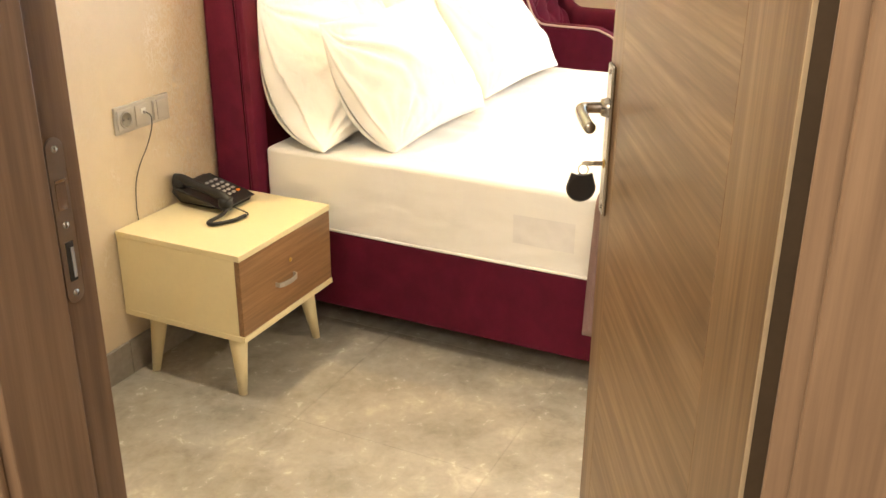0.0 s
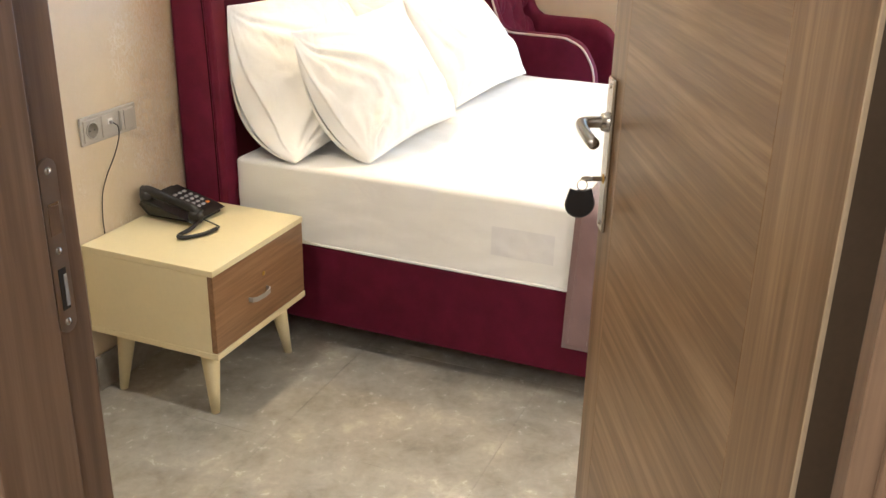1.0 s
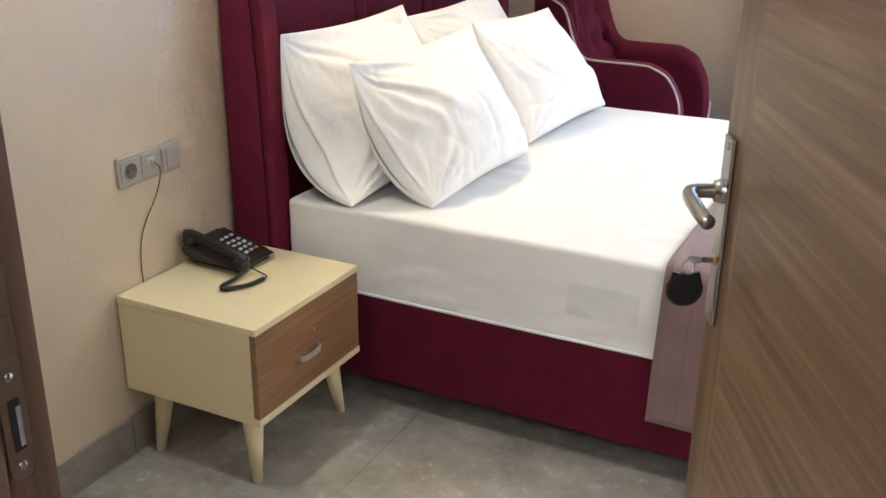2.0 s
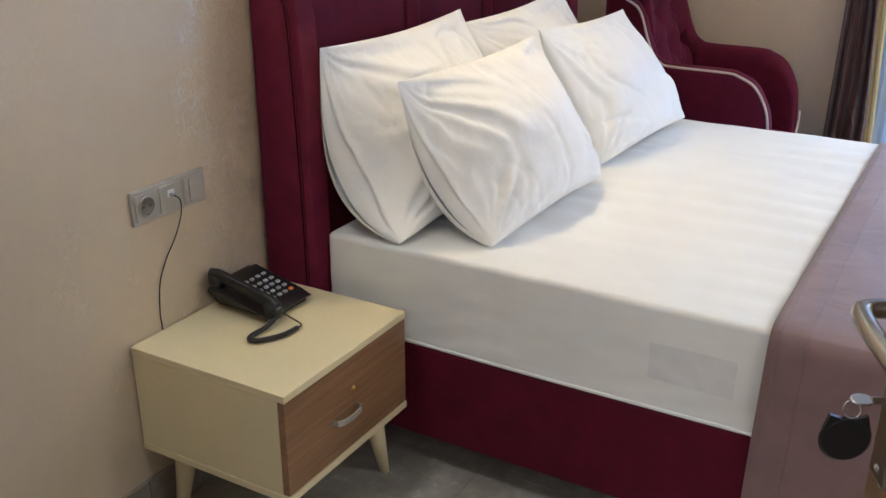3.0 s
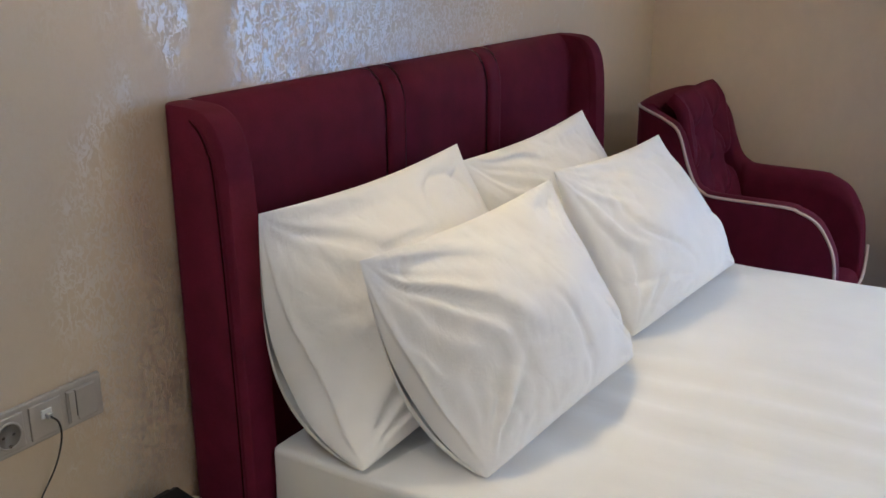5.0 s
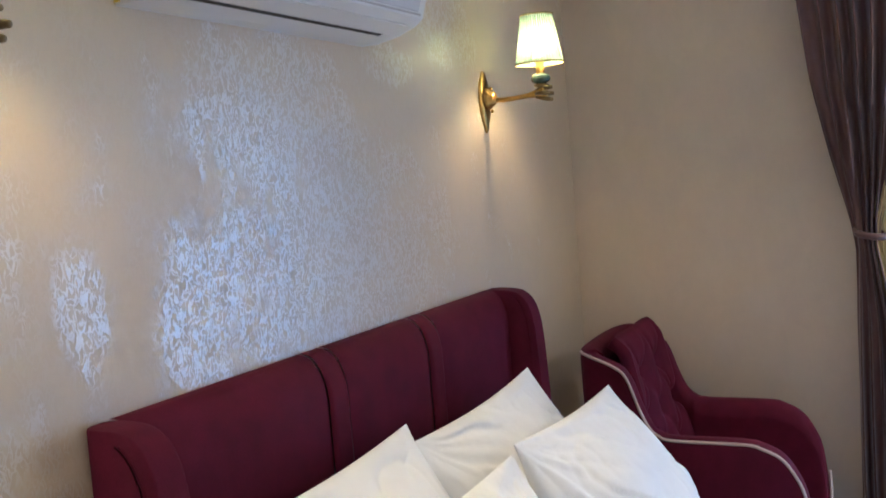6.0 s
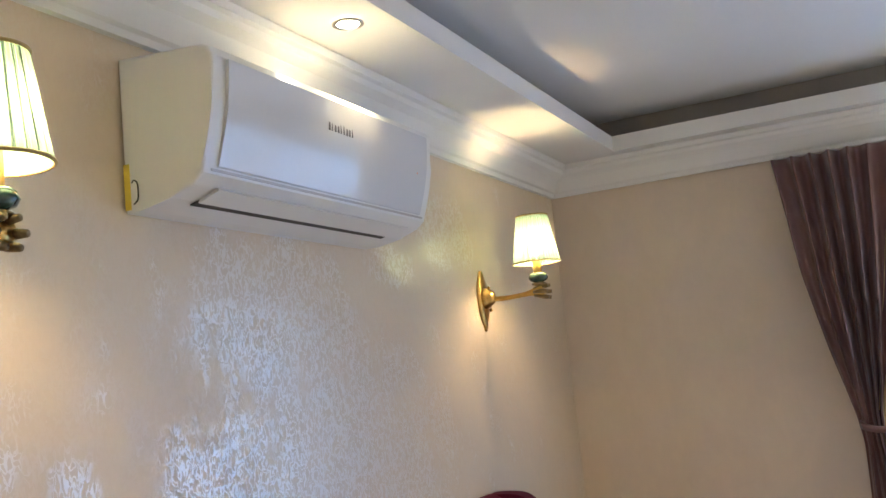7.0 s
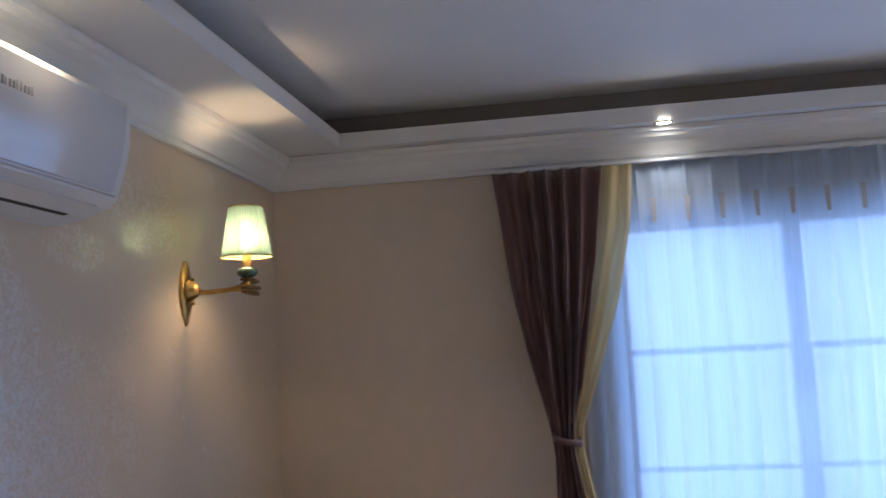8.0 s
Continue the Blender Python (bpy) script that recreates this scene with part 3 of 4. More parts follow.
# ---- window, balcony and curtains ----
win = thing("window_1", "tall grey-framed balcony window behind white sheers", "window", kind="structure")
GX = X1 + 0.10
for name, lo, hi in (("jamb", (GX - 0.03, WY1 - 0.06, WZ0), (GX + 0.03, WY1, WZ1)), ("jamb", (GX - 0.03, WY0, WZ0), (GX + 0.03, WY0 + 0.06, WZ1)),
                     ("head", (GX - 0.03, WY0 + 0.0602, WZ1 - 0.06), (GX + 0.03, WY1 - 0.0602, WZ1)), ("sill", (GX - 0.03, WY0 + 0.0602, WZ0), (GX + 0.03, WY1 - 0.0602, WZ0 + 0.07)),
                     ("mullion", (GX - 0.03, -1.903, WZ0 + 0.0702), (GX + 0.03, -1.847, WZ1 - 0.0602))):
    part(name, box(lo, hi, 0.004), M["upvc"], win)
for a, b in ((WY0 + 0.0602, -1.9032), (-1.8468, WY1 - 0.0602)):
    g = part("pane", box((GX - 0.004, a, WZ0 + 0.0702), (GX + 0.004, b, WZ1 - 0.0602)), M["glass"], win, "clear glass pane")
    g.visible_shadow = False
rail = thing("balcony_railing", "grey steel balcony railing outside the window", "railing")
part("top_rail", tube([(3.62, -3.4, 1.60), (3.62, -0.6, 1.60)], 0.014, 10), M["steel"], rail, "", True)
part("lower_rail", tube([(3.62, -3.4, 1.12), (3.62, -0.6, 1.12)], 0.012, 10), M["steel"], rail, "", True)
for y in (-3.3, -2.02, -0.7):
    part("post", tube([(3.62, y, 0.0), (3.62, y, 1.595)], 0.013, 10), M["steel"], rail, "", True)
structure("balcony_floor", box((X1 + 0.2, -3.7, -0.12), (3.70, -0.3, 0.0)), M["concrete"], "concrete balcony floor outside the window")


def drape_edges(z):
    left = lerp([(0.02, -0.985), (0.5, -0.99), (1.0, -1.0), (1.28, -1.012), (1.36, -1.002), (1.44, -0.985), (1.6, -0.945), (1.84, -0.892), (2.05, -0.868), (2.27, -0.842)], z)
    right = lerp([(0.02, -1.17), (0.5, -1.16), (1.0, -1.13), (1.28, -1.080), (1.36, -1.082), (1.6, -1.125), (1.95, -1.19), (2.27, -1.235)], z)
    return left, right


def drape_point(u, v):
    z = 0.02 + 2.243 * v
    a, b = drape_edges(z)
    tight = 1 - min(1, abs(z - 1.32) / 0.5)
    ph = 2 * math.pi * (5.5 * u + 0.35 * math.sin(2.2 * z + 3 * u))
    depth = 0.021 + 0.010 * math.sin(7 * u + 2 * z) - 0.006 * tight
    return Vector((2.862 + depth * math.sin(ph) + 0.004 * noise.noise((u * 9, z * 3, 1)), a + (b - a) * u + 0.006 * math.cos(ph), z))


def lining_point(u, v):
    z = 0.02 + 2.243 * v
    r = drape_edges(z)[1]
    out = lerp([(0.02, -1.20), (1.0, -1.16), (1.28, -1.108), (1.36, -1.11), (1.5, -1.16), (1.8, -1.26), (2.05, -1.315), (2.27, -1.335)], z)
    ph = 2 * math.pi * (2.0 * u + 0.1 * math.sin(2 * z))
    return Vector((2.872 + 0.011 * math.sin(ph), r + 0.02 + (out - r - 0.02) * u, z))


curtain = thing("curtain", "plum-brown satin curtain gathered by a tieback, cream lining showing", "curtain")
part("drape", thick(sheet(150, 70, drape_point), 0.003), M["drape"], curtain, "", True)
part("lining", sheet(40, 60, lining_point), M["lining"], curtain, "cream curtain lining", True)
tie = [(2.862 + 0.034 * math.sin(a), -1.053 + 0.050 * math.cos(a), 1.325 + 0.012 * math.sin(a + 1)) for a in np.linspace(0, 2 * math.pi, 33)]
bm = bmesh.new()
lo = [bm.verts.new((p[0], p[1], p[2] - 0.012)) for p in tie[:-1]]
hi = [bm.verts.new((p[0], p[1], p[2] + 0.012)) for p in tie[:-1]]
for i in range(32):
    bm.faces.new((lo[i], lo[(i + 1) % 32], hi[(i + 1) % 32], hi[i]))
part("tieback", thick(bm, 0.004), M["drape"], curtain, "", True)

sheer = thing("sheer_curtain", "white translucent sheer curtain with soft pleats", "curtain")


def sheer_point(u, v):
    y, z = -1.13 - 2.05 * u, 0.02 + 2.25 * v
    amp = 0.010 + 0.004 * math.sin(31 * u)
    ph = 2 * math.pi * (24 * u + 0.25 * math.sin(9 * u) + 0.08 * math.sin(3 * z))
    pinch = max(0.0, (z - 2.02) / 0.25)
    return Vector((2.912 + amp * math.sin(ph) * (1 - 0.4 * pinch) + 0.005 * pinch * math.sin(2 * ph), y + 0.008 * math.cos(ph), z))


part("cloth", sheet(420, 24, sheer_point), M["sheer"], sheer, "", True)
part("heading_tape", sheet(420, 2, lambda u, v: sheer_point(u, 0.964 + 0.036 * v) + Vector((0.003, 0, 0))), M["sheer"], sheer, "gathered heading tape", True)
for k in range(15):
    py, pz = -1.40 - 0.116 * k, WZ1 - 0.046
    pleat = prism([(py - 0.009, pz + 0.088), (py - 0.006, pz), (py + 0.006, pz), (py + 0.009, pz + 0.088)], 2.8885, 2.8965, 0)
    part("pinch_pleat", pleat, M["pleat"], sheer, "pinched pleat greyed for the daylight it holds back")
track = thing("curtain_track", "white curtain track under the cornice", "curtain track")
part("track", box((2.888, -3.45, 2.269), (2.928, -0.86, 2.2785), 0.002), M["white"], track)

# ---- bed ----
BX0, BX1, BEDY = 0.47, 2.07, -2.10
bed = thing("bed", "double bed with wine velvet winged headboard and base", "bed")
part("base_panel", box((BX0 - 0.004, BEDY, 0.098), (BX0 + 0.04, -0.11, 0.360), 0.006, 3), M["velvet"], bed)
part("base_panel", box((BX1 - 0.04, BEDY, 0.098), (BX1 + 0.004, -0.11, 0.360), 0.006, 3), M["velvet"], bed)
part("base_panel", box((BX0 + 0.041, BEDY, 0.098), (BX1 - 0.041, BEDY + 0.045, 0.360), 0.006, 3), M["velvet"], bed)
part("slat_deck", box((BX0 + 0.041, BEDY + 0.046, 0.30), (BX1 - 0.041, -0.11, 0.345)), M["edge"], bed)
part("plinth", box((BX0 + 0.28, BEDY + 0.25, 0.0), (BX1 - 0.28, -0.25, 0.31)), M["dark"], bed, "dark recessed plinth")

HX0, HX1, HZ = 0.425, 2.10, 1.272


def panel_point(x0, x1, u, v):
    """Padded panel: upright, rolling back over the top."""
    x = x0 + (x1 - x0) * u
    s = v * 1.10
    if s < 0.90:
        y, z = -0.070, 0.20 + s * 1.075
    else:
        a = (s - 0.90) / 0.20 * math.radians(105)
        y, z = -0.012 - 0.058 * math.cos(a), 1.1675 + (HZ - 1.1675) * math.sin(min(a, math.pi / 2))
    puff = 0.008 * (1 - abs(2 * u - 1) ** 10)
    return Vector((x, y - puff * (1 if s < 0.9 else max(0.0, math.cos((s - 0.9) / 0.2 * 1.7))), z))


cuts = [HX0 + 0.062, 1.030, 1.108, 1.500, 1.575, HX1 - 0.062]
for i, (a, b) in enumerate(zip(cuts, cuts[1:])):
    part("back_panel" if i % 2 == 0 else "back_band", sheet(14, 44, lambda u, v, a=a, b=b: panel_point(a + 0.0032, b - 0.0032, u, v)), M["velvet"], bed, "", True)
# black backing, so the seams between the panels carry their shade as colour
part("back_board", box((HX0 + 0.06, -0.052, 0.15), (HX1 - 0.06, -0.004, HZ - 0.040), 0.004), M["dark"], bed, "backing blackened to stand in for shade in the seams")


def wing_outline():
    front = [(-0.172, 0.10), (-0.174, 0.544), (-0.167, 0.90), (-0.159, 1.10), (-0.152, 1.175), (-0.139, 1.222), (-0.114, 1.254), (-0.078, 1.268), (-0.004, HZ)]
    return [(p.x, p.y) for p in smooth_path([(a, b, 0) for a, b in front], 4)] + [(-0.004, 0.10)]


for x0, x1 in ((HX0, HX0 + 0.066), (HX1 - 0.066, HX1)):
    bm = prism(wing_outline(), x0, x1, 0)
    edges = [e for e in bm.edges if abs(e.verts[0].co.x - e.verts[1].co.x) < 1e-6]
    bmesh.ops.bevel(bm, geom=edges, offset=0.022, segments=4, profile=0.5, affect="EDGES", clamp_overlap=True)
    w = part("wing", bm, M["velvet"], bed, "padded side wing", True)
    line = [(((x0 + x1) / 2) + (0.031 if x0 < 1 else -0.031), y + 0.022, z) for y, z in wing_outline()[:-6]]
    part("seam", tube(line, 0.0028, 6), M["velvet"], w, "", True)
    side = [(x0 + 0.0004 if x0 < 1 else x1 - 0.0004, y + 0.034, z - 0.012 * (z > 1.2)) for y, z in wing_outline()[:-8]]
    part("groove_shade_line", tube(side, 0.0022, 6), M["groove_shade"], w, "dark line standing in for shade in the stitched groove", True)
    part("welt", tube([(x + (0.0005 if x0 < 1 else -0.0005), y - 0.008, z) for x, y, z in side], 0.0040, 6), M["velvet"], w, "", True)
for x in (HX0 + 0.033, HX1 - 0.033):
    part("foot", turned([(0.0, 0.0), (0.020, 0.0), (0.026, 0.1)], 16, (x, -0.10, 0)), M["dark"], bed, "", True)

MZ0, MZ1 = 0.364, 0.614
mattress = thing("mattress", "thick mattress in a white fitted sheet", "mattress")


def side_puckers(y, z, top, seed):
    """Slack of the sheet down the sides of the mattress."""
    low = min(1.0, max(0.0, (top - 0.05 - z) / 0.08))
    return low * (0.0045 * noise.noise((y * 5, z * 16 + y * 4, seed + 4)) + 0.002 * noise.noise((y * 22, z * 30, seed)))


def soft_box(lo, hi, r, cut, lump, seed, ripple=0.0):
    bm = box(lo, hi, r, 4)
    bmesh.ops.subdivide_edges(bm, edges=[e for e in bm.edges if e.calc_length() > 0.2], cuts=cut, use_grid_fill=True)
    for v in bm.verts:
        if v.co.z > hi[2] - 0.004:
            ease = min(1.0, max(0.0, min(v.co.x - lo[0], hi[0] - v.co.x) / 0.2))
            v.co.z += ripple * ease * math.sin(52 * v.co.x + 7 * noise.noise((v.co.x * 2.3, v.co.y * 1.5, 7))) * (0.5 + noise.noise((v.co.x * 3, v.co.y * 1.6, 3)))
        if v.co.z < lo[2] + r + 0.001:
            v.co.z = lo[2] + (v.co.z - lo[2]) * 0.3
        v.co.x += side_puckers(v.co.y, v.co.z, hi[2], seed)
        n = noise.noise(v.co * 2.6 + Vector((seed, 0, 0))) + 0.5 * noise.noise(v.co * 8 + Vector((0, seed, 0)))
        v.co += Vector((0.15, 0.15, 0.6)) * n * lump
    return bm


part("fitted_sheet", soft_box((BX0, BEDY + 0.01, MZ0 - 0.0035), (BX1, -0.178, MZ1), 0.014, 84, 0.006, 3, 0.0065), M["sheet"], mattress, "", True)
part("hem", tube(smooth_path([(BX0 - 0.001, -0.19, MZ0 + 0.003), (BX0 - 0.003, -0.8, MZ0 + 0.001), (BX0 - 0.002, -1.5, MZ0 + 0.002), (BX0 - 0.001, BEDY + 0.03, MZ0 + 0.003)], 12), 0.0045, 8), M["sheet"], mattress, "rolled elastic hem", True)
part("grey_patch", sheet(24, 12, lambda u, v: Vector((BX0 - 0.0012 + side_puckers(-1.235 + 0.19 * u, 0.435 + 0.09 * v, MZ1, 3), -1.235 + 0.19 * u, 0.435 + 0.09 * v))), M["label"], mattress, "faint grey patch on the side", True)

throw = thing("bed_throw", "mauve satin bed runner hanging over the mattress", "bed runner")


def throw_point(u, v):
    """u along the bed, v across: up the near side, over the top, down the far side."""
    y = -1.292 - 0.62 * u
    drop, w = 0.432, BX1 - BX0 + 0.03
    s = v * (2 * drop + w)
    wob = 0.006 * noise.noise((u * 4, v * 9, 2.0))
    if s < drop:
        t = 1 - s / drop
        p = Vector((BX0 - 0.016 - 0.010 * t + wob + 0.008 * t * math.sin(9 * u + 1), y + 0.012 * t * (1 if u < 0.5 else -1), MZ1 + 0.010 - (drop - s)))
        bend = max(0.0, 1 - (drop - s) / 0.05)
        p.x += 0.016 * bend * bend
    elif s < drop + w:
        k = (s - drop) / w
        p = Vector((BX0 - 0.004 + k * (w - 0.022), y, MZ1 + 0.013 + wob * 0.8 - 0.012 * (abs(2 * k - 1) ** 30)))
    else:
        t = (s - drop - w) / drop
        p = Vector((BX1 + 0.016 + wob, y, MZ1 + 0.010 - drop * t))
    return p


part("cloth", thick(sheet(26, 130, throw_point), 0.004), M["throw"], throw, "", True)
for u in (0.03, 0.12, 0.97):
    part("seam", tube([throw_point(u, k / 130) + Vector((-0.0008, 0, 0.0008)) for k in range(1, 130)], 0.0012, 6), M["throw"], throw, "", True)


def pillow(label, bl, br, tr, tl, swell, seed, slump=0.02, hem=0.0):
    """A stuffed pillow in its case between four corners, with pulled corners and creases; slump wraps the case back round its end, hem sets how far the loose edge of its open end comes forward."""
    ob = thing("pillow", label, "pillow", group="pillows on the bed")
    bl, br, tr, tl = (Vector(p) for p in (bl, br, tr, tl))
    normal = (br - bl).cross(tl - bl).normalized()
    along = (br - bl).normalized()

    def shape(t, v, side):
        u = 0.5 - 0.5 * math.cos(math.pi * t)
        v = 0.5 - 0.5 * math.cos(math.pi * v)
        su, sv = max(0.0, math.sin(math.pi * u)), max(0.0, math.sin(math.pi * v))
        uu = 0.5 + (u - 0.5) * (1 - 0.055 * sv * (1 if u > 0.5 else 0.1))
        vv = 0.5 + (v - 0.5) * (1 - 0.058 * su)
        p = (bl * (1 - uu) + br * uu) * (1 - vv) + (tl * (1 - uu) + tr * uu) * vv
        f = su ** (0.36 + 0.40 * v * v if u < 0.5 and hem else 0.50 if u > 0.5 else 0.40) * sv ** (0.34 if v < 0.5 else 0.52)
        sag = 1.0 + 0.5 * (0.5 - v)
        e = min(u, 1 - u, v, 1 - v)
        crease = noise.noise((u * 2.6 + seed, v * 2.8, side)) * 0.024 + noise.noise((u * 6 + seed, v * 6, side)) * 0.005
        for k, (fu, fv, w, deep) in enumerate(((2.7, 2.0, 0.10, 0.009), (5.5, 3.5, 0.09, 0.0035))):
            fold = abs(noise.noise((u * fu + v * 1.1 + seed * 3.7, v * fv - u * 0.8, 7.0 + side + 3 * k)))
            crease -= deep * max(0.0, 1 - fold / w) * (0.7 + 0.9 * noise.noise((u * 2, v * 2, seed + k)))
        for cu, cv, k, amp, reach in ((0, 0, 19, 0.012, 0.17), (0, 1, 15, 0.011, 0.27), (1, 0, 21, 0.008, 0.17), (1, 1, 13, 0.005, 0.17)):
            du, dv = abs(u - cu) * 1.4, abs(v - cv)
            d, th = math.hypot(du, dv), math.atan2(dv, du + 1e-6)
            wave = math.sin(th * k + seed * 2.1 + 3.0 * noise.noise((d * 5, th * 2, seed)))
            crease += amp * abs(wave) ** 0.5 * (1 if wave > 0 else -1) * math.exp(-((d - 0.12 - reach) / reach) ** 2) * (0.4 + 1.2 * noise.noise((th * 3, seed, 5.0)))
        lift = swell * (1.2 if side > 0 else 0.9) * f * sag + crease * min(1, max(0.0, e / 0.10))
        if hem and side > 0:
            edge = 0.003 + hem * sv ** 0.8 * (1.3 - 0.6 * v) * (1 + 0.25 * noise.noise((v * 4, seed, 9.0)))
            step = min(1.0, max(0.0, (edge - u) / 0.004))
            loose = hem * (0.14 + 0.36 * math.exp(-((v - 0.38) / 0.2) ** 2))
            p += along * (sv * (loose * step - 0.005 * math.exp(-((u - edge - 0.004) / 0.006) ** 2)))
        back = slump * max(0.0, 1 - u / 0.30) ** 1.5 * sv ** 0.9 * (1.30 - 0.55 * v)
        return p + normal * (side * lift - back) + Vector((0, 0, -0.25 * back))

    bm = bmesh.new()
    sheet(120, 76, lambda u, v: shape(u, v, -1.0), bm)
    sheet(120, 76, lambda u, v: shape(u, v, 1.0), bm)
    bmesh.ops.remove_doubles(bm, verts=bm.verts[:], dist=0.00005)
    part("case", bm, M["case"], ob, "", True)
    part("seam", tube([shape(1.0, k / 60, 1.0) for k in range(61)], 0.0017, 6), M["case"], ob, "", True)
    return ob


WHITE = "plump white cotton pillow "
pillow(WHITE + "leaning on the headboard", (0.475, -0.395, 0.622), (1.21, -0.385, 0.63), (1.185, -0.165, 1.085), (0.462, -0.190, 1.085), 0.090, 1, 0.100, 0.034)
pillow(WHITE + "propped in front of another", (0.575, -0.60, 0.622), (1.195, -0.635, 0.632), (1.165, -0.425, 1.035), (0.515, -0.372, 1.014), 0.094, 2, 0.062, 0.018)
pillow(WHITE + "leaning on the headboard", (1.27, -0.40, 0.63), (1.98, -0.41, 0.63), (1.79, -0.220, 1.085), (1.16, -0.19, 1.05), 0.085, 3)
pillow(WHITE + "propped in front of another", (1.325, -0.585, 0.628), (2.00, -0.640, 0.635), (1.925, -0.405, 1.010), (1.225, -0.405, 1.04), 0.088, 4)

# ---- nightstand with telephone ----
NX0, NX1, NY0, NZ0, NZ1 = -0.052, 0.420, -0.445, 0.205, 0.474
stand = thing("nightstand", "cream bedside cabinet with walnut drawer on splayed legs", "nightstand")
part("top", box((NX0, NY0, NZ1 - 0.018), (NX1, -0.005, NZ1), 0.0015), M["cream"], stand)
part("bottom", box((NX0, NY0, NZ0), (NX1, -0.005, NZ0 + 0.018), 0.0015), M["cream"], stand)
for x in (NX0 + 0.001, NX1 - 0.019):
    part("side", box((x, NY0 + 0.020, NZ0 + 0.0182), (x + 0.018, -0.006, NZ1 - 0.0182), 0.001), M["cream"], stand)
part("back", box((NX0 + 0.0192, -0.012, NZ0 + 0.0182), (NX1 - 0.0192, -0.006, NZ1 - 0.0182)), M["cream"], stand)
drawer = part("drawer_front", box((NX0 + 0.002, NY0 + 0.002, NZ0 + 0.0195), (NX1 - 0.002, NY0 + 0.0198, NZ1 - 0.0195), 0.001), M["walnut"], stand, "walnut drawer front")
hy = NY0 + 0.002
arc = [(0.112, hy), (0.114, hy - 0.014), (0.126, hy - 0.022), (0.160, hy - 0.026), (0.194, hy - 0.022), (0.206, hy - 0.014), (0.208, hy)]
part("handle", prism(arc + [(0.160 + (x - 0.160) * 0.93, min(hy, y + 0.003)) for x, y in reversed(arc)], 0.315, 0.329, 2), M["silver"], drawer, "small dull metal strap handle")
part("lock", turned([(0.0, 0.003), (0.006, 0.0025), (0.007, 0.0)], 16, (0.195, hy, 0.372), Matrix.Rotation(radians(90), 4, "X")), M["brass"], drawer, "brass lock", True)
for x, y, dx, dy in ((0.018, -0.365, -0.022, -0.020), (0.018, -0.075, -0.022, 0.020), (0.372, -0.365, 0.028, -0.020), (0.372, -0.075, 0.028, 0.020)):
    bm = tube([(x + dx, y + dy, 0.0), (x, y, NZ0 - 0.0002)], [0.0125, 0.030], 20)
    for v in bm.verts:
        v.co.z = 0.0 if v.co.z < 0.1 else NZ0 - 0.0002
    part("leg", bm, M["cream"], stand, "", True)

phone = thing("telephone", "black desk telephone with coiled cord on the nightstand", "telephone", (0.185, -0.115, NZ1), turn=0)
body_out = [(-0.100, 0.003), (0.092, 0.003), (0.097, 0.040), (0.090, 0.050), (0.080, 0.053), (-0.070, 0.023), (-0.098, 0.016), (-0.105, 0.009)]
bm = prism(body_out, 0.0, 0.185, 0)
bmesh.ops.bevel(bm, geom=[e for e in bm.edges if abs(e.verts[0].co.x - e.verts[1].co.x) < 1e-6], offset=0.003, segments=2, profile=0.5, affect="EDGES")
for v in bm.verts:
    if v.co.z < 0.012:
        v.co.x = 0.036 if v.co.x < 0.09 else 0.172
        v.co.y = max(v.co.y, -0.088)
part("body", bm, M["black"], phone)
for fx in (0.050, 0.160):
    for fy in (-0.075, 0.075):
        part("foot", box((fx - 0.006, fy - 0.006, 0.0), (fx + 0.006, fy + 0.006, 0.0035)), M["dark"], phone)
SL = math.atan2(0.030, 0.150)


def on_slope(x, y, lift=0.0):
    z = 0.023 + (y + 0.070) * math.tan(SL)
    return Vector((x, y, z)) + Vector((0, -math.sin(SL), math.cos(SL))) * lift


for r in range(5):
    for c in range(4):
        p = on_slope(0.085 + c * 0.024, -0.052 + r * 0.021 - (0.0 if r < 4 else -0.004), 0.0)
        last = c == 3 and r == 0
        bm = box((-0.0068, -0.0047, 0.0), (0.0068, 0.0047, 0.004), 0.0014)
        bmesh.ops.transform(bm, matrix=Matrix.Translation(p) @ Matrix.Rotation(SL, 4, "X"), verts=bm.verts[:])
        part("key", bm, M["orange" if last else "key"], phone, "orange key" if last else "")
part("display_strip", box((0.085, 0.082, 0.0520), (0.165, 0.090, 0.0532), 0.0003), M["dark"], phone)
hs = bmesh.new()
grip = smooth_path([(0.026, -0.108, 0.030), (0.026, -0.085, 0.044), (0.026, -0.01, 0.058), (0.026, 0.065, 0.070), (0.026, 0.092, 0.064)], 6)
tube(grip, [0.0125 + 0.008 * abs(2 * i / (len(grip) - 1) - 1) ** 2 for i in range(len(grip))], 14, hs)
for y, z in ((-0.096, 0.030), (0.080, 0.060)):
    turned([(0.0, -0.014), (0.021, -0.014), (0.0245, 0.0), (0.021, 0.012), (0.0, 0.015)], 24, (0.026, y, z), Matrix.Rotation(SL, 4, "X"), bm=hs)
part("handset", hs, M["black"], phone, "black handset in its cradle", True)
for c in phone.children:
    c.data.transform(Matrix.Diagonal((0.91, 0.97, 1.22, 1.0)))
loop = smooth_path([(0.024, -0.108, 0.026), (-0.016, -0.107, 0.012), (-0.066, -0.102, 0.008), (-0.084, -0.112, 0.008), (-0.076, -0.132, 0.008), (-0.030, -0.160, 0.008), (0.020, -0.168, 0.008)], 100)
coil = []
for i, p in enumerate(loop):
    d = (loop[min(i + 1, len(loop) - 1)] - loop[max(i - 1, 0)]).normalized()
    s = d.cross(Vector((0, 0, 1))).normalized()
    a = i * 1.15
    coil.append(p + 0.0042 * (math.cos(a) * s + math.sin(a) * Vector((0, 0, 1))))
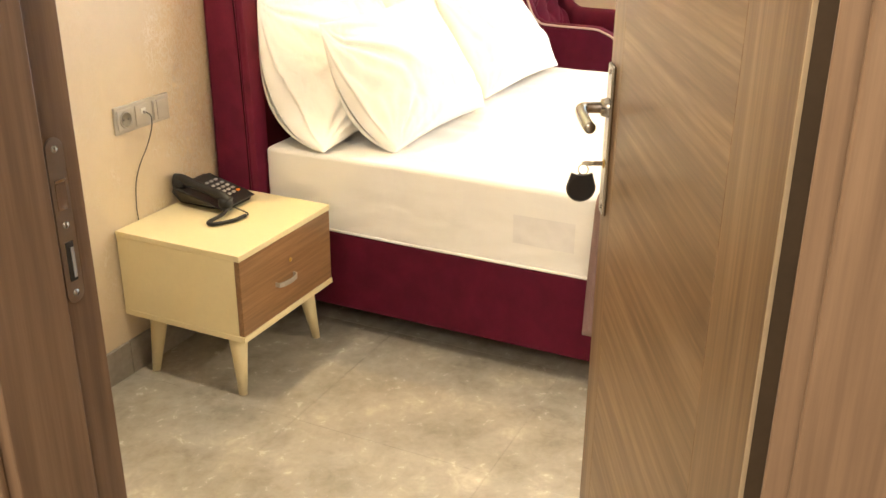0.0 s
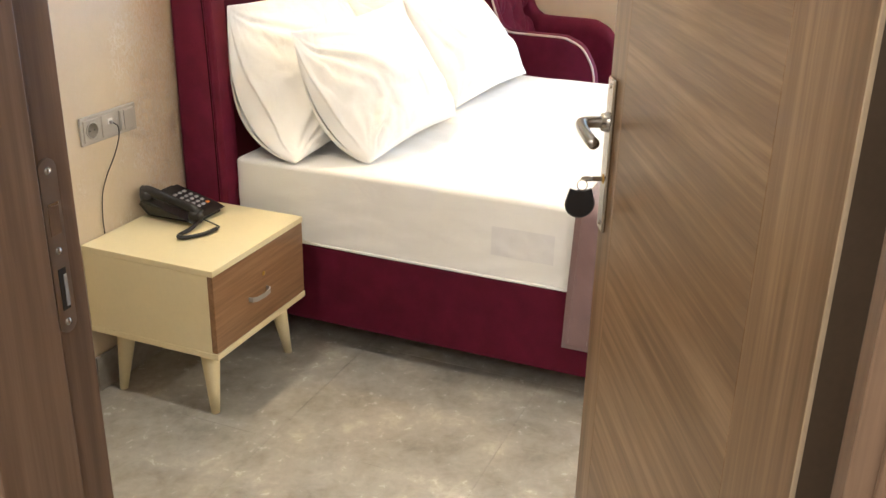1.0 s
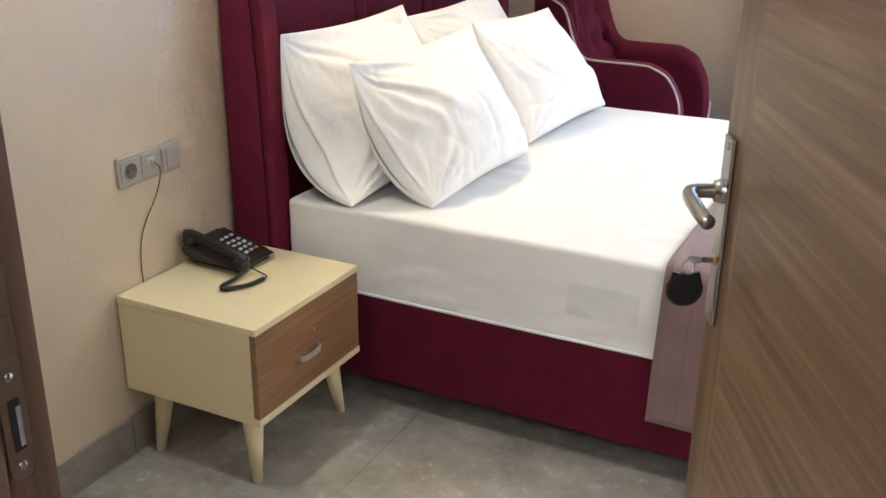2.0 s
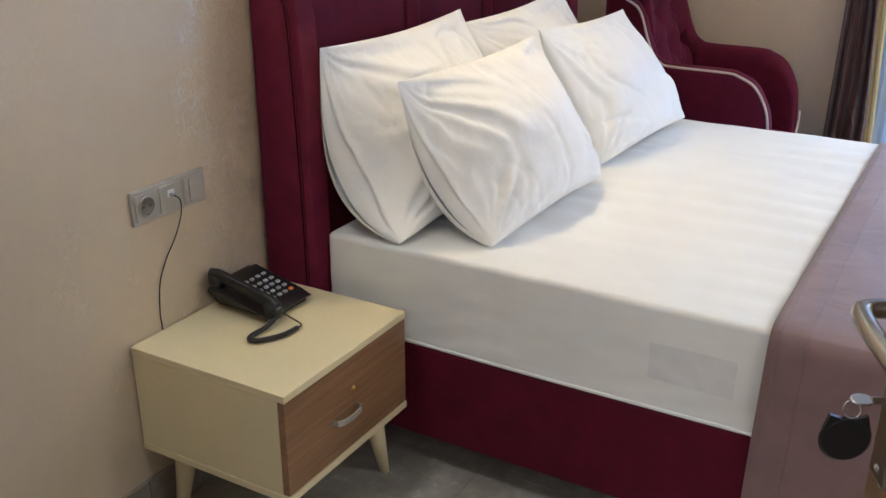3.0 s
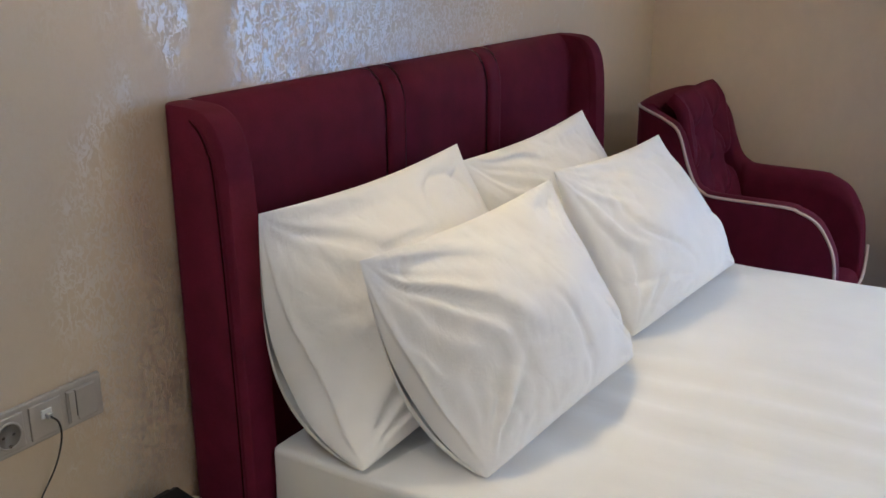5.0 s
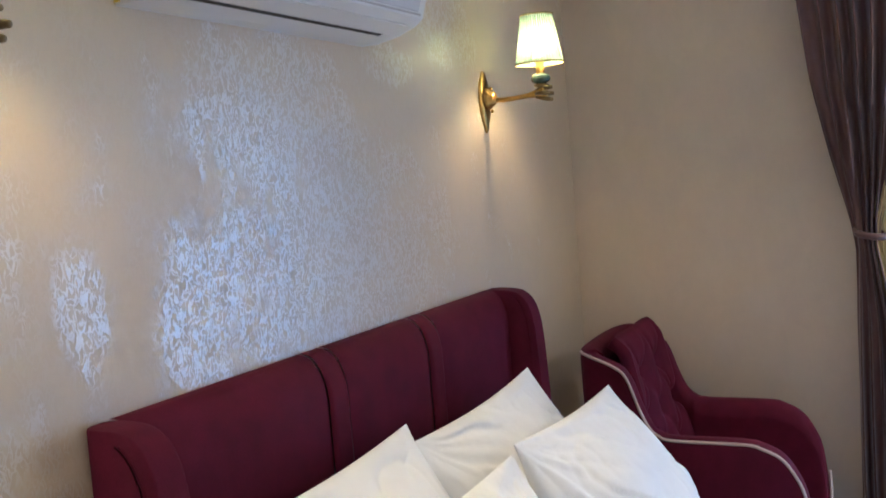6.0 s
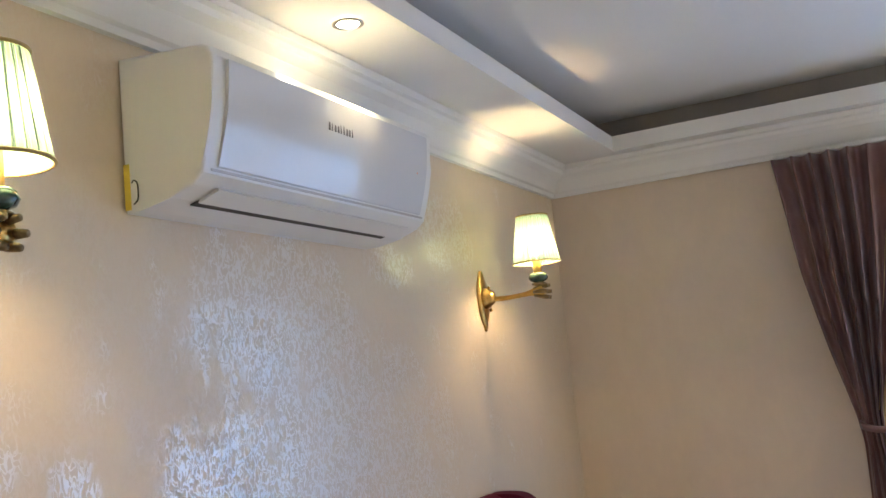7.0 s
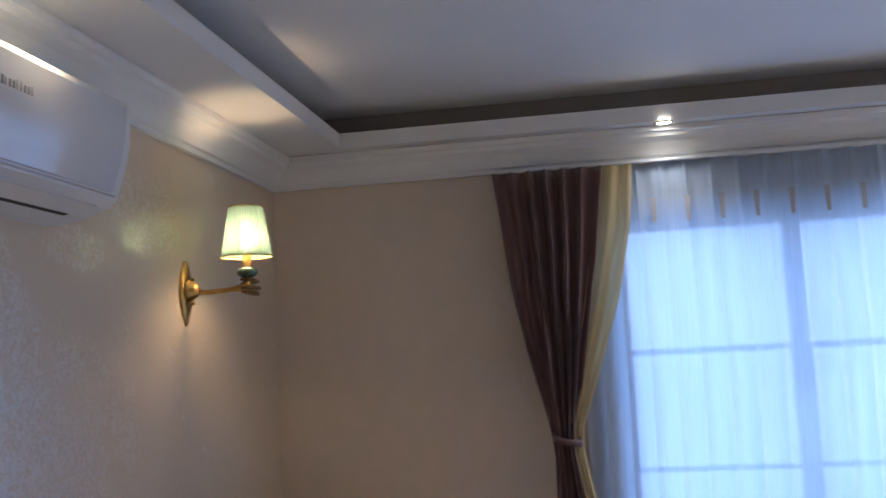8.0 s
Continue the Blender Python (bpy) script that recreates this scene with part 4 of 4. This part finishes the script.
part("coiled_cord", tube(coil, 0.0024, 6), M["black"], phone, "black coiled cord", True)
part("cord_tail", tube(smooth_path([loop[-1], (0.034, -0.166, 0.007), (0.044, -0.152, 0.007), (0.056, -0.098, 0.012)], 6), 0.0022, 6), M["black"], phone, "", True)

# ---- wall sockets ----
gang = thing("socket_panel", "silver three-gang panel with socket, telephone jack and switch", "socket")
SX, SZ = 0.0, 0.746
part("frame", box((SX, -0.009, SZ), (SX + 0.228, 0.0, SZ + 0.080), 0.003, 3), M["silver"], gang)
for i in range(3):
    cx = SX + 0.0385 + i * 0.0725
    ins = part("insert", box((cx - 0.031, -0.0125, SZ + 0.009), (cx + 0.031, -0.0092, SZ + 0.071), 0.002, 2), M["silver"], gang)
    cz = SZ + 0.040
    if i == 0:
        m = Matrix.Rotation(radians(90), 4, "X")
        part("recess", turned([(0.0, 0.0006), (0.0185, 0.0008), (0.0200, 0.0030), (0.0225, 0.0034), (0.0228, 0.0)], 32, (cx, -0.0126, cz), m), M["well"], ins, "round socket recess", True)
        part("rim", tube([(cx + 0.0222 * math.cos(a), -0.0145, cz + 0.0222 * math.sin(a)) for a in np.linspace(0, 2 * math.pi, 33)], 0.0022, 6, cap=False), M["silver"], ins, "", True)
        for s in (-1, 1):
            part("pin_hole", turned([(0.0, 0.0016), (0.0028, 0.0012)], 12, (cx + s * 0.0095, -0.0126, cz), m), M["dark"], ins)
            part("earth_clip", box((cx - 0.002, -0.0165, cz + s * 0.0185 - 0.002), (cx + 0.002, -0.0126, cz + s * 0.0185 + 0.002)), M["chrome"], ins)
    elif i == 1:
        part("jack", box((cx - 0.010, -0.0155, cz + 0.002), (cx + 0.010, -0.0127, cz + 0.018), 0.001), M["white"], ins, "pale telephone jack")
        part("plug", box((cx - 0.005, -0.025, cz + 0.003), (cx + 0.005, -0.0156, cz + 0.012), 0.001), M["key"], ins)
    else:
        part("rocker", box((cx - 0.0285, -0.0155, SZ + 0.0115), (cx - 0.0150, -0.0127, SZ + 0.0685), 0.0015), M["silver"], ins)
        part("rocker", box((cx - 0.0130, -0.0150, SZ + 0.0115), (cx + 0.0285, -0.0127, SZ + 0.0685), 0.0015), M["silver"], ins)
        part("gap", box((cx - 0.0150, -0.0148, SZ + 0.020), (cx - 0.0129, -0.0127, SZ + 0.0685)), M["dark"], ins)
wire = thing("telephone_wire", "thin dark telephone wire running down the wall", "cable")
part("wire", tube(smooth_path([(0.111, -0.024, 0.793), (0.117, -0.036, 0.781), (0.121, -0.030, 0.745), (0.114, -0.012, 0.690), (0.082, -0.006, 0.640), (0.056, -0.006, 0.590), (0.046, -0.006, 0.520), (0.048, -0.005, 0.490), (0.050, -0.0028, 0.470), (0.050, -0.0025, 0.40)], 10), 0.0017, 6), M["black"], wire, "", True)

# ---- wall lamps ----
lamp_a = thing("wall_lamp", "brass wall lamp with a lit pleated pale green shade", "wall lamp", (2.140, 0.0, 1.856), "pair of wall lamps")
plate_bm = bmesh.new()
rings = []
for f, d in ((1.0, 0.0), (1.0, 0.005), (0.90, 0.0095), (0.55, 0.012), (0.25, 0.013), (0.0, 0.0132)):
    ring = []
    for i in range(36):
        a = 2 * math.pi * i / 36
        zz = math.sin(a)
        w = 0.040 * math.cos(a) * (1.0 if zz > 0 else (1 - 0.25 * zz * zz))
        h = (0.080 if zz > 0 else 0.088) * zz
        h += 0.012 * (1 if zz > 0.96 else (-1 if zz < -0.96 else 0))
        ring.append(plate_bm.verts.new((w * f, -d, h * f)))
    rings.append(ring)
for a, b in zip(rings, rings[1:]):
    for i in range(36):
        plate_bm.faces.new((a[i], a[(i + 1) % 36], b[(i + 1) % 36], b[i]))
part("back_plate", plate_bm, M["brass"], lamp_a, "", True)
part("boss", turned([(0.0345, 0.0), (0.034, 0.006), (0.029, 0.014), (0.024, 0.018), (0.023, 0.024), (0.016, 0.031), (0.008, 0.034), (0.0, 0.0345)], 32, (0.0, -0.0115, 0.004), Matrix.Rotation(radians(90), 4, "X")), M["brass"], lamp_a, "domed brass boss", True)
part("arm", tube(smooth_path([(0, -0.026, 0.0), (0, -0.075, -0.004), (0, -0.138, -0.001), (0, -0.184, 0.004), (0, -0.208, 0.006)], 6), [0.0075] * 13 + [0.008, 0.009, 0.010, 0.0115, 0.013, 0.0145, 0.016, 0.018, 0.019, 0.020, 0.021, 0.020], 14), M["brass"], lamp_a, "", True)
for k in range(6):
    a = 2 * math.pi * k / 6
    part("petal", tube([(0.012 * math.cos(a), -0.178, 0.002 + 0.012 * math.sin(a)), (0.019 * math.cos(a), -0.205, 0.002 + 0.019 * math.sin(a)), (0.022 * math.cos(a), -0.225, 0.000 + 0.022 * math.sin(a))], [0.005, 0.0075, 0.005], 8), M["bronze"], lamp_a, "", True)
for z in (0.035, -0.035):
    part("screw_knob", turned([(0.0, 0.008), (0.005, 0.006), (0.0055, 0.0)], 12, (0.0, -0.024, z), Matrix.Rotation(radians(90), 4, "X")), M["brass"], lamp_a, "", True)
LY = -0.194
part("cup", turned([(0.0, 0.012), (0.010, 0.014), (0.012, 0.020), (0.022, 0.024), (0.023, 0.028), (0.012, 0.032)], 24, (0, LY, 0)), M["bronze"], lamp_a, "", True)
part("ball", turned([(0.012, 0.030), (0.026, 0.036), (0.031, 0.045), (0.027, 0.054), (0.014, 0.060), (0.0, 0.061)], 28, (0, LY, 0)), M["celadon"], lamp_a, "green glazed ball", True)
part("ball_rim", turned([(0.024, 0.052), (0.0275, 0.0545), (0.022, 0.0585), (0.014, 0.0605)], 28, (0, LY, 0)), M["jade"], lamp_a, "pale green rim", True)
part("candle", turned([(0.0135, 0.060), (0.0135, 0.108), (0.011, 0.112), (0.0, 0.112)], 20, (0, LY, 0)), M["brass"], lamp_a, "brass candle sleeve", True)
part("bulb", turned([(0.0, 0.113), (0.010, 0.116), (0.017, 0.134), (0.018, 0.150), (0.012, 0.170), (0.004, 0.186), (0.0, 0.188)], 20, (0, LY, 0)), M["bulb"], lamp_a, "lit candle bulb", True)
shade = part("shade", turned([(0.0722, 0.091), (0.0482, 0.238)], 96, (0, LY, 0), pleat=0.022), M["shade"], lamp_a, "pleated pale green lit shade")
for k in range(26):
    a = 2 * math.pi * k / 26
    part("pleat_fold", tube([(0.0725 * math.cos(a), LY + 0.0725 * math.sin(a), 0.092), (0.0486 * math.cos(a), LY + 0.0486 * math.sin(a), 0.235)], 0.0011, 5), M["fold"], shade)
for r, z in ((0.0732, 0.092), (0.0492, 0.237)):
    part("braid", tube([(r * math.cos(a), LY + r * math.sin(a), z) for a in np.linspace(0, 2 * math.pi, 49)], 0.0028, 6, cap=False), M["trim"], shade, "gold braid edge", True)
for k in range(3):
    a = 2 * math.pi * k / 3 + 0.6
    part("spider_wire", tube([(0.012 * math.cos(a), LY + 0.012 * math.sin(a), 0.110), (0.049 * math.cos(a), LY + 0.049 * math.sin(a), 0.232)], 0.0012, 5), M["trim"], shade)
copy_thing(lamp_a, pose(0.165, 0.0, 1.856))

# ---- air conditioner ----
AX0, AX1 = 0.597, 1.425
ac = thing("air_conditioner", "white wall-mounted split air conditioner under the cornice", "air conditioner")
side_out = [(-0.002, 1.9620), (-0.041, 1.9630), (-0.104, 1.9740), (-0.150, 1.9890), (-0.172, 2.0060), (-0.180, 2.0380), (-0.192, 2.0780), (-0.203, 2.1280), (-0.209, 2.2030), (-0.200, 2.2200), (-0.183, 2.2260), (-0.002, 2.2400)]
bm = prism(side_out, AX0, AX1, 0)
bmesh.ops.bevel(bm, geom=[e for e in bm.edges if abs(e.verts[0].co.x - e.verts[1].co.x) < 1e-6], offset=0.006, segments=3, profile=0.5, affect="EDGES")
part("casing", bm, M["white"], ac)
PX0, PX1 = AX0 + 0.036, AX1 - 0.036
face = [(-0.176, 2.0180), (-0.184, 2.0580), (-0.194, 2.0980), (-0.203, 2.1430), (-0.209, 2.2000), (-0.216, 2.2000), (-0.2135, 2.1680), (-0.2105, 2.1380), (-0.2050, 2.1060), (-0.1965, 2.0730), (-0.1870, 2.0430), (-0.1790, 2.0200)]
fp = part("front_panel", prism(face, PX0, PX1, 0), M["gloss"], ac, "glossy white front panel")
fp.data.shade_smooth()
fp.data.set_sharp_from_angle(angle=radians(25))


def on_face(z):
    return lerp([(2.0200, -0.179), (2.0430, -0.187), (2.0730, -0.1965), (2.1060, -0.205), (2.1380, -0.2105), (2.1680, -0.2135), (2.2000, -0.216)], z)


for k, (w, h) in enumerate(((0.012, 0.014), (0.004, 0.013), (0.010, 0.012), (0.010, 0.012), (0.004, 0.015), (0.005, 0.015), (0.010, 0.012), (0.009, 0.012), (0.004, 0.014))):
    x = 0.950 + k * 0.0112
    z = 2.1380
    part("brand_mark", box((x, on_face(z + h / 2) - 0.0012, z), (x + w * 0.5, on_face(z + h / 2) + 0.002, z + h * 1.15)), M["ink"], fp)
part("louvre", prism([(-0.155, 1.9895), (-0.110, 1.9735), (-0.112, 1.9695), (-0.158, 1.9855)], AX0 + 0.06, AX1 - 0.06, 0), M["white"], ac, "closed outlet louvre")
# no slot is cut: a near-black strip stands in for its shade
part("slot_shade_strip", prism([(-0.113, 1.9758), (-0.093, 1.9710), (-0.093, 1.9688), (-0.113, 1.9725)], AX0 + 0.06, AX1 - 0.085, 0), M["dark"], ac, "dark raised strip standing in for the shaded outlet slot")
part("panel_seam", prism([(-0.1765, 2.0145), (-0.1755, 2.0105), (-0.1735, 2.0105), (-0.175, 2.0150)], AX0 + 0.02, AX1 - 0.02, 0), M["silver"], ac)
part("status_light", turned([(0.0, 0.001), (0.0025, 0.0008)], 10, (1.34, on_face(2.1080) - 0.0005, 2.1080), Matrix.Rotation(radians(90), 4, "X")), M["orange"], ac)
part("sticker", box((AX0 - 0.0012, -0.016, 1.9670), (AX0 + 0.001, -0.003, 2.0480)), M["sticker"], ac, "yellow energy sticker strip")
part("wire_clip", tube(smooth_path([(AX0 - 0.001, -0.020, 2.0140), (AX0 - 0.006, -0.030, 2.0160), (AX0 - 0.006, -0.037, 2.0080), (AX0 - 0.006, -0.037, 1.9840), (AX0 - 0.006, -0.030, 1.9760), (AX0 - 0.001, -0.022, 1.9760)], 6), 0.0014, 6), M["black"], ac, "thin black wire loop", True)

# ---- recessed downlights, five of them added unseen ----
first = None
for sx, sy, sz in SPOTS:
    if first is None:
        first = thing("downlight", "small round recessed ceiling downlight, lit; third to seventh added unseen", "downlight", (sx, sy, sz), "ceiling downlights")
        part("rim", turned([(0.034, -0.0005), (0.034, -0.004), (0.029, -0.006), (0.024, -0.004), (0.0235, -0.0005)], 32), M["chrome"], first, "chrome rim", True)
        part("lens", turned([(0.0, -0.0035), (0.0225, -0.0030), (0.023, -0.0008)], 28), M["spot"], first, "lit lens", True)
    else:
        copy_thing(first, pose(sx, sy, sz))

# ---- armchair ----
chair = thing("armchair", "wine velvet tub armchair with tufted back and pale piping", "armchair")
AL, AR = 2.250, 2.825
ARM = [(-0.892, 0.36), (-0.886, 0.50), (-0.874, 0.608), (-0.845, 0.675), (-0.81, 0.719), (-0.76, 0.744), (-0.71, 0.755), (-0.50, 0.757), (-0.455, 0.768), (-0.425, 0.795), (-0.395, 0.86), (-0.36, 0.955), (-0.315, 0.990), (-0.245, 1.020)]


def shell_path():
    """Outer edge of the tub: forward arm end, along the arm, round the back, to the other arm end."""
    left = [(AL + 0.010 * max(0.0, (-y - 0.75) / 0.15), y, z) for y, z in ARM]
    back = [(AL + 0.035, -0.208, 1.028), (AL + 0.12, -0.188, 1.032), ((AL + AR) / 2, -0.182, 1.034)]
    right = [(AL + AR - x, y, z) for x, y, z in reversed(left + back[:-1])]
    return smooth_path(left + back + right, 4)


outer = shell_path()
bm = bmesh.new()
rows = []
mid = Vector(((AL + AR) / 2, -0.62, 0))
for i, p in enumerate(outer):
    d = outer[min(i + 1, len(outer) - 1)] - outer[max(i - 1, 0)]
    flat = Vector((d.x, d.y, 0))
    inward = Vector((0, -1, 0)) if flat.length < 1e-5 else Vector((flat.y, -flat.x, 0)).normalized()
    to_mid = Vector((mid.x - p.x, mid.y - p.y, 0))
    if p.y < -0.33:
        inward = Vector((1 if p.x < mid.x else -1, 0, 0))
    elif inward.dot(to_mid) < 0:
        inward = -inward
    t = 0.085 if p.y < -0.45 else 0.075
    rows.append([bm.verts.new(q) for q in (Vector((p.x, p.y, 0.10)), Vector((p.x, p.y, max(0.12, p.z - 0.015))), p, p + inward * t * 0.2 + Vector((0, 0, 0.010)), p + inward * t * 0.6 + Vector((0, 0, 0.010)), p + inward * t * 0.95 - Vector((0, 0, 0.008)), p + inward * t - Vector((0, 0, 0.05)), Vector((p.x + inward.x * t, p.y + inward.y * t, 0.10)))])
for a, b in zip(rows, rows[1:]):
    for k in range(7):
        bm.faces.new((a[k], a[k + 1], b[k + 1], b[k]))
bm.faces.new(rows[0])
bm.faces.new(rows[-1])
part("shell", bm, M["velvet"], chair, "", True)
pipe = [p + Vector((0, 0, 0.004)) for p in outer if p.x < AL + 0.05]
part("piping", tube(pipe, 0.0050, 8), M["piping"], chair, "pale piping along the edge", True)
for s in (0, 1):
    pts = [(AL + 0.020, -0.894, 0.52), (AL + 0.045, -0.898, 0.47), (AL + 0.09, -0.900, 0.425), (AL + 0.16, -0.899, 0.405)]
    pts = [(AL + AR - x, y, z) if s else (x, y, z) for x, y, z in pts]
    part("front_piping", tube(smooth_path(pts, 6), 0.0055, 8), M["piping"], chair, "pale piping", True)
part("seat", box((AL + 0.088, -0.895, 0.28), (AR - 0.088, -0.27, 0.455), 0.045, 5), M["velvet"], chair, "", True)
part("front_rail", box((AL + 0.02, -0.895, 0.10), (AR - 0.02, -0.82, 0.278), 0.015, 3), M["velvet"], chair)
BUTTONS = [(cx, cz) for cz, xs in ((0.92, (2.455, 2.645)), (0.78, (2.38, 2.55, 2.72)), (0.64, (2.455, 2.645))) for cx in xs]


def back_point(u, v):
    x, z = AL + 0.072 + (AR - AL - 0.144) * u, 0.44 + 0.598 * v
    y = -0.385 + 0.118 * v - 0.045 * math.sin(math.pi * min(1, max(0, u))) - 0.05 * (1 - v) ** 2
    y -= 0.05 * abs(2 * u - 1) ** 2.5
    dent = sum(0.040 * math.exp(-((x - bx) ** 2 + (z - bz) ** 2) / 0.0016) for bx, bz in BUTTONS)
    fold = sum(0.012 * math.exp(-(((x - bx) + (z - bz) * k) ** 2) / 0.0003) for bx, bz in BUTTONS for k in (0.9, -0.9) if abs(z - bz) < 0.10) * 0.5
    top = 0.03 * max(0.0, (v - 0.93) / 0.07) ** 2
    return Vector((x, y + dent + fold + top, z))


part("backrest", thick(sheet(60, 50, back_point), -0.04), M["velvet"], chair, "deep-buttoned velvet back", True)
for bx, bz in BUTTONS:
    p = back_point((bx - AL - 0.072) / (AR - AL - 0.144), (bz - 0.44) / 0.598)
    part("button", turned([(0.0, 0.009), (0.008, 0.007), (0.011, 0.0)], 12, p, Matrix.Rotation(radians(90), 4, "X")), M["velvet"], chair, "", True)
for x in (AL + 0.07, AR - 0.07):
    for y in (-0.84, -0.25):
        part("leg", tube([(x, y, 0.0), (x, y, 0.102)], [0.014, 0.022], 14), M["dark"], chair, "short dark leg", True)

# ---- floor, skirting ----
floor = structure("floor", box((CX - 0.1, -4.3, -0.06), (X1 + 0.2, 0.7, -0.0012)), M["grout"], "grey marbled porcelain tile floor")
TILE = 0.6
tile_me = None
nx, ny = int(math.ceil((X1 - CX) / TILE)), int(math.ceil(4.9 / TILE))
for i in range(nx):
    for j in range(ny):
        x0, y1 = X1 - i * TILE, 0.6 - j * TILE
        if tile_me is None:
            t_ob = mesh_object("tile", box((-TILE + 0.0003, -TILE + 0.0004, -0.0058), (-0.0004, -0.0004, 0.0), 0.0004, 1), M["marble"])
            tile_me = t_ob.data
        else:
            t_ob = new("tile", tile_me)
        t_ob.location = (x0, y1, 0.0)
        t_ob.parent = floor
skirt = tagged(new("baseboard"), "dark grey tile skirting along the walls", "skirting", "", "structure")
piece = None
for k in range(7):
    x0 = X1 - 0.6 * (k + 1)
    if piece is None:
        ob = mesh_object("skirting_tile", box((0.001, -0.009, 0.001), (0.599, 0.0, 0.112), 0.0015, 1), M["skirt"])
        piece = ob.data
    else:
        ob = new("skirting_tile", piece)
    ob.location = (max(x0, X0 + 0.002 - 0.0), -0.0005, 0)
    if x0 < X0:
        ob.scale = ((x0 + 0.6 - X0 - 0.002) / 0.6, 1, 1)
    ob.parent = skirt
for k in range(2):
    ob = new("skirting_tile", piece)
    ob.matrix_basis = pose(X1 - 0.0005, -0.012 - 0.6 * k, 0, 0, 0, -90)
    ob.parent = skirt
ob = new("skirting_tile", piece)
ob.matrix_basis = pose(X0 + 0.0005, -0.62, 0, 0, 0, 90)
ob.parent = skirt
ob = new("skirting_tile", piece)
ob.matrix_basis = pose(X0 + 0.0005, -1.02, 0, 0, 0, 90) @ Matrix.Diagonal((0.65, 1, 1, 1))
ob.parent = skirt
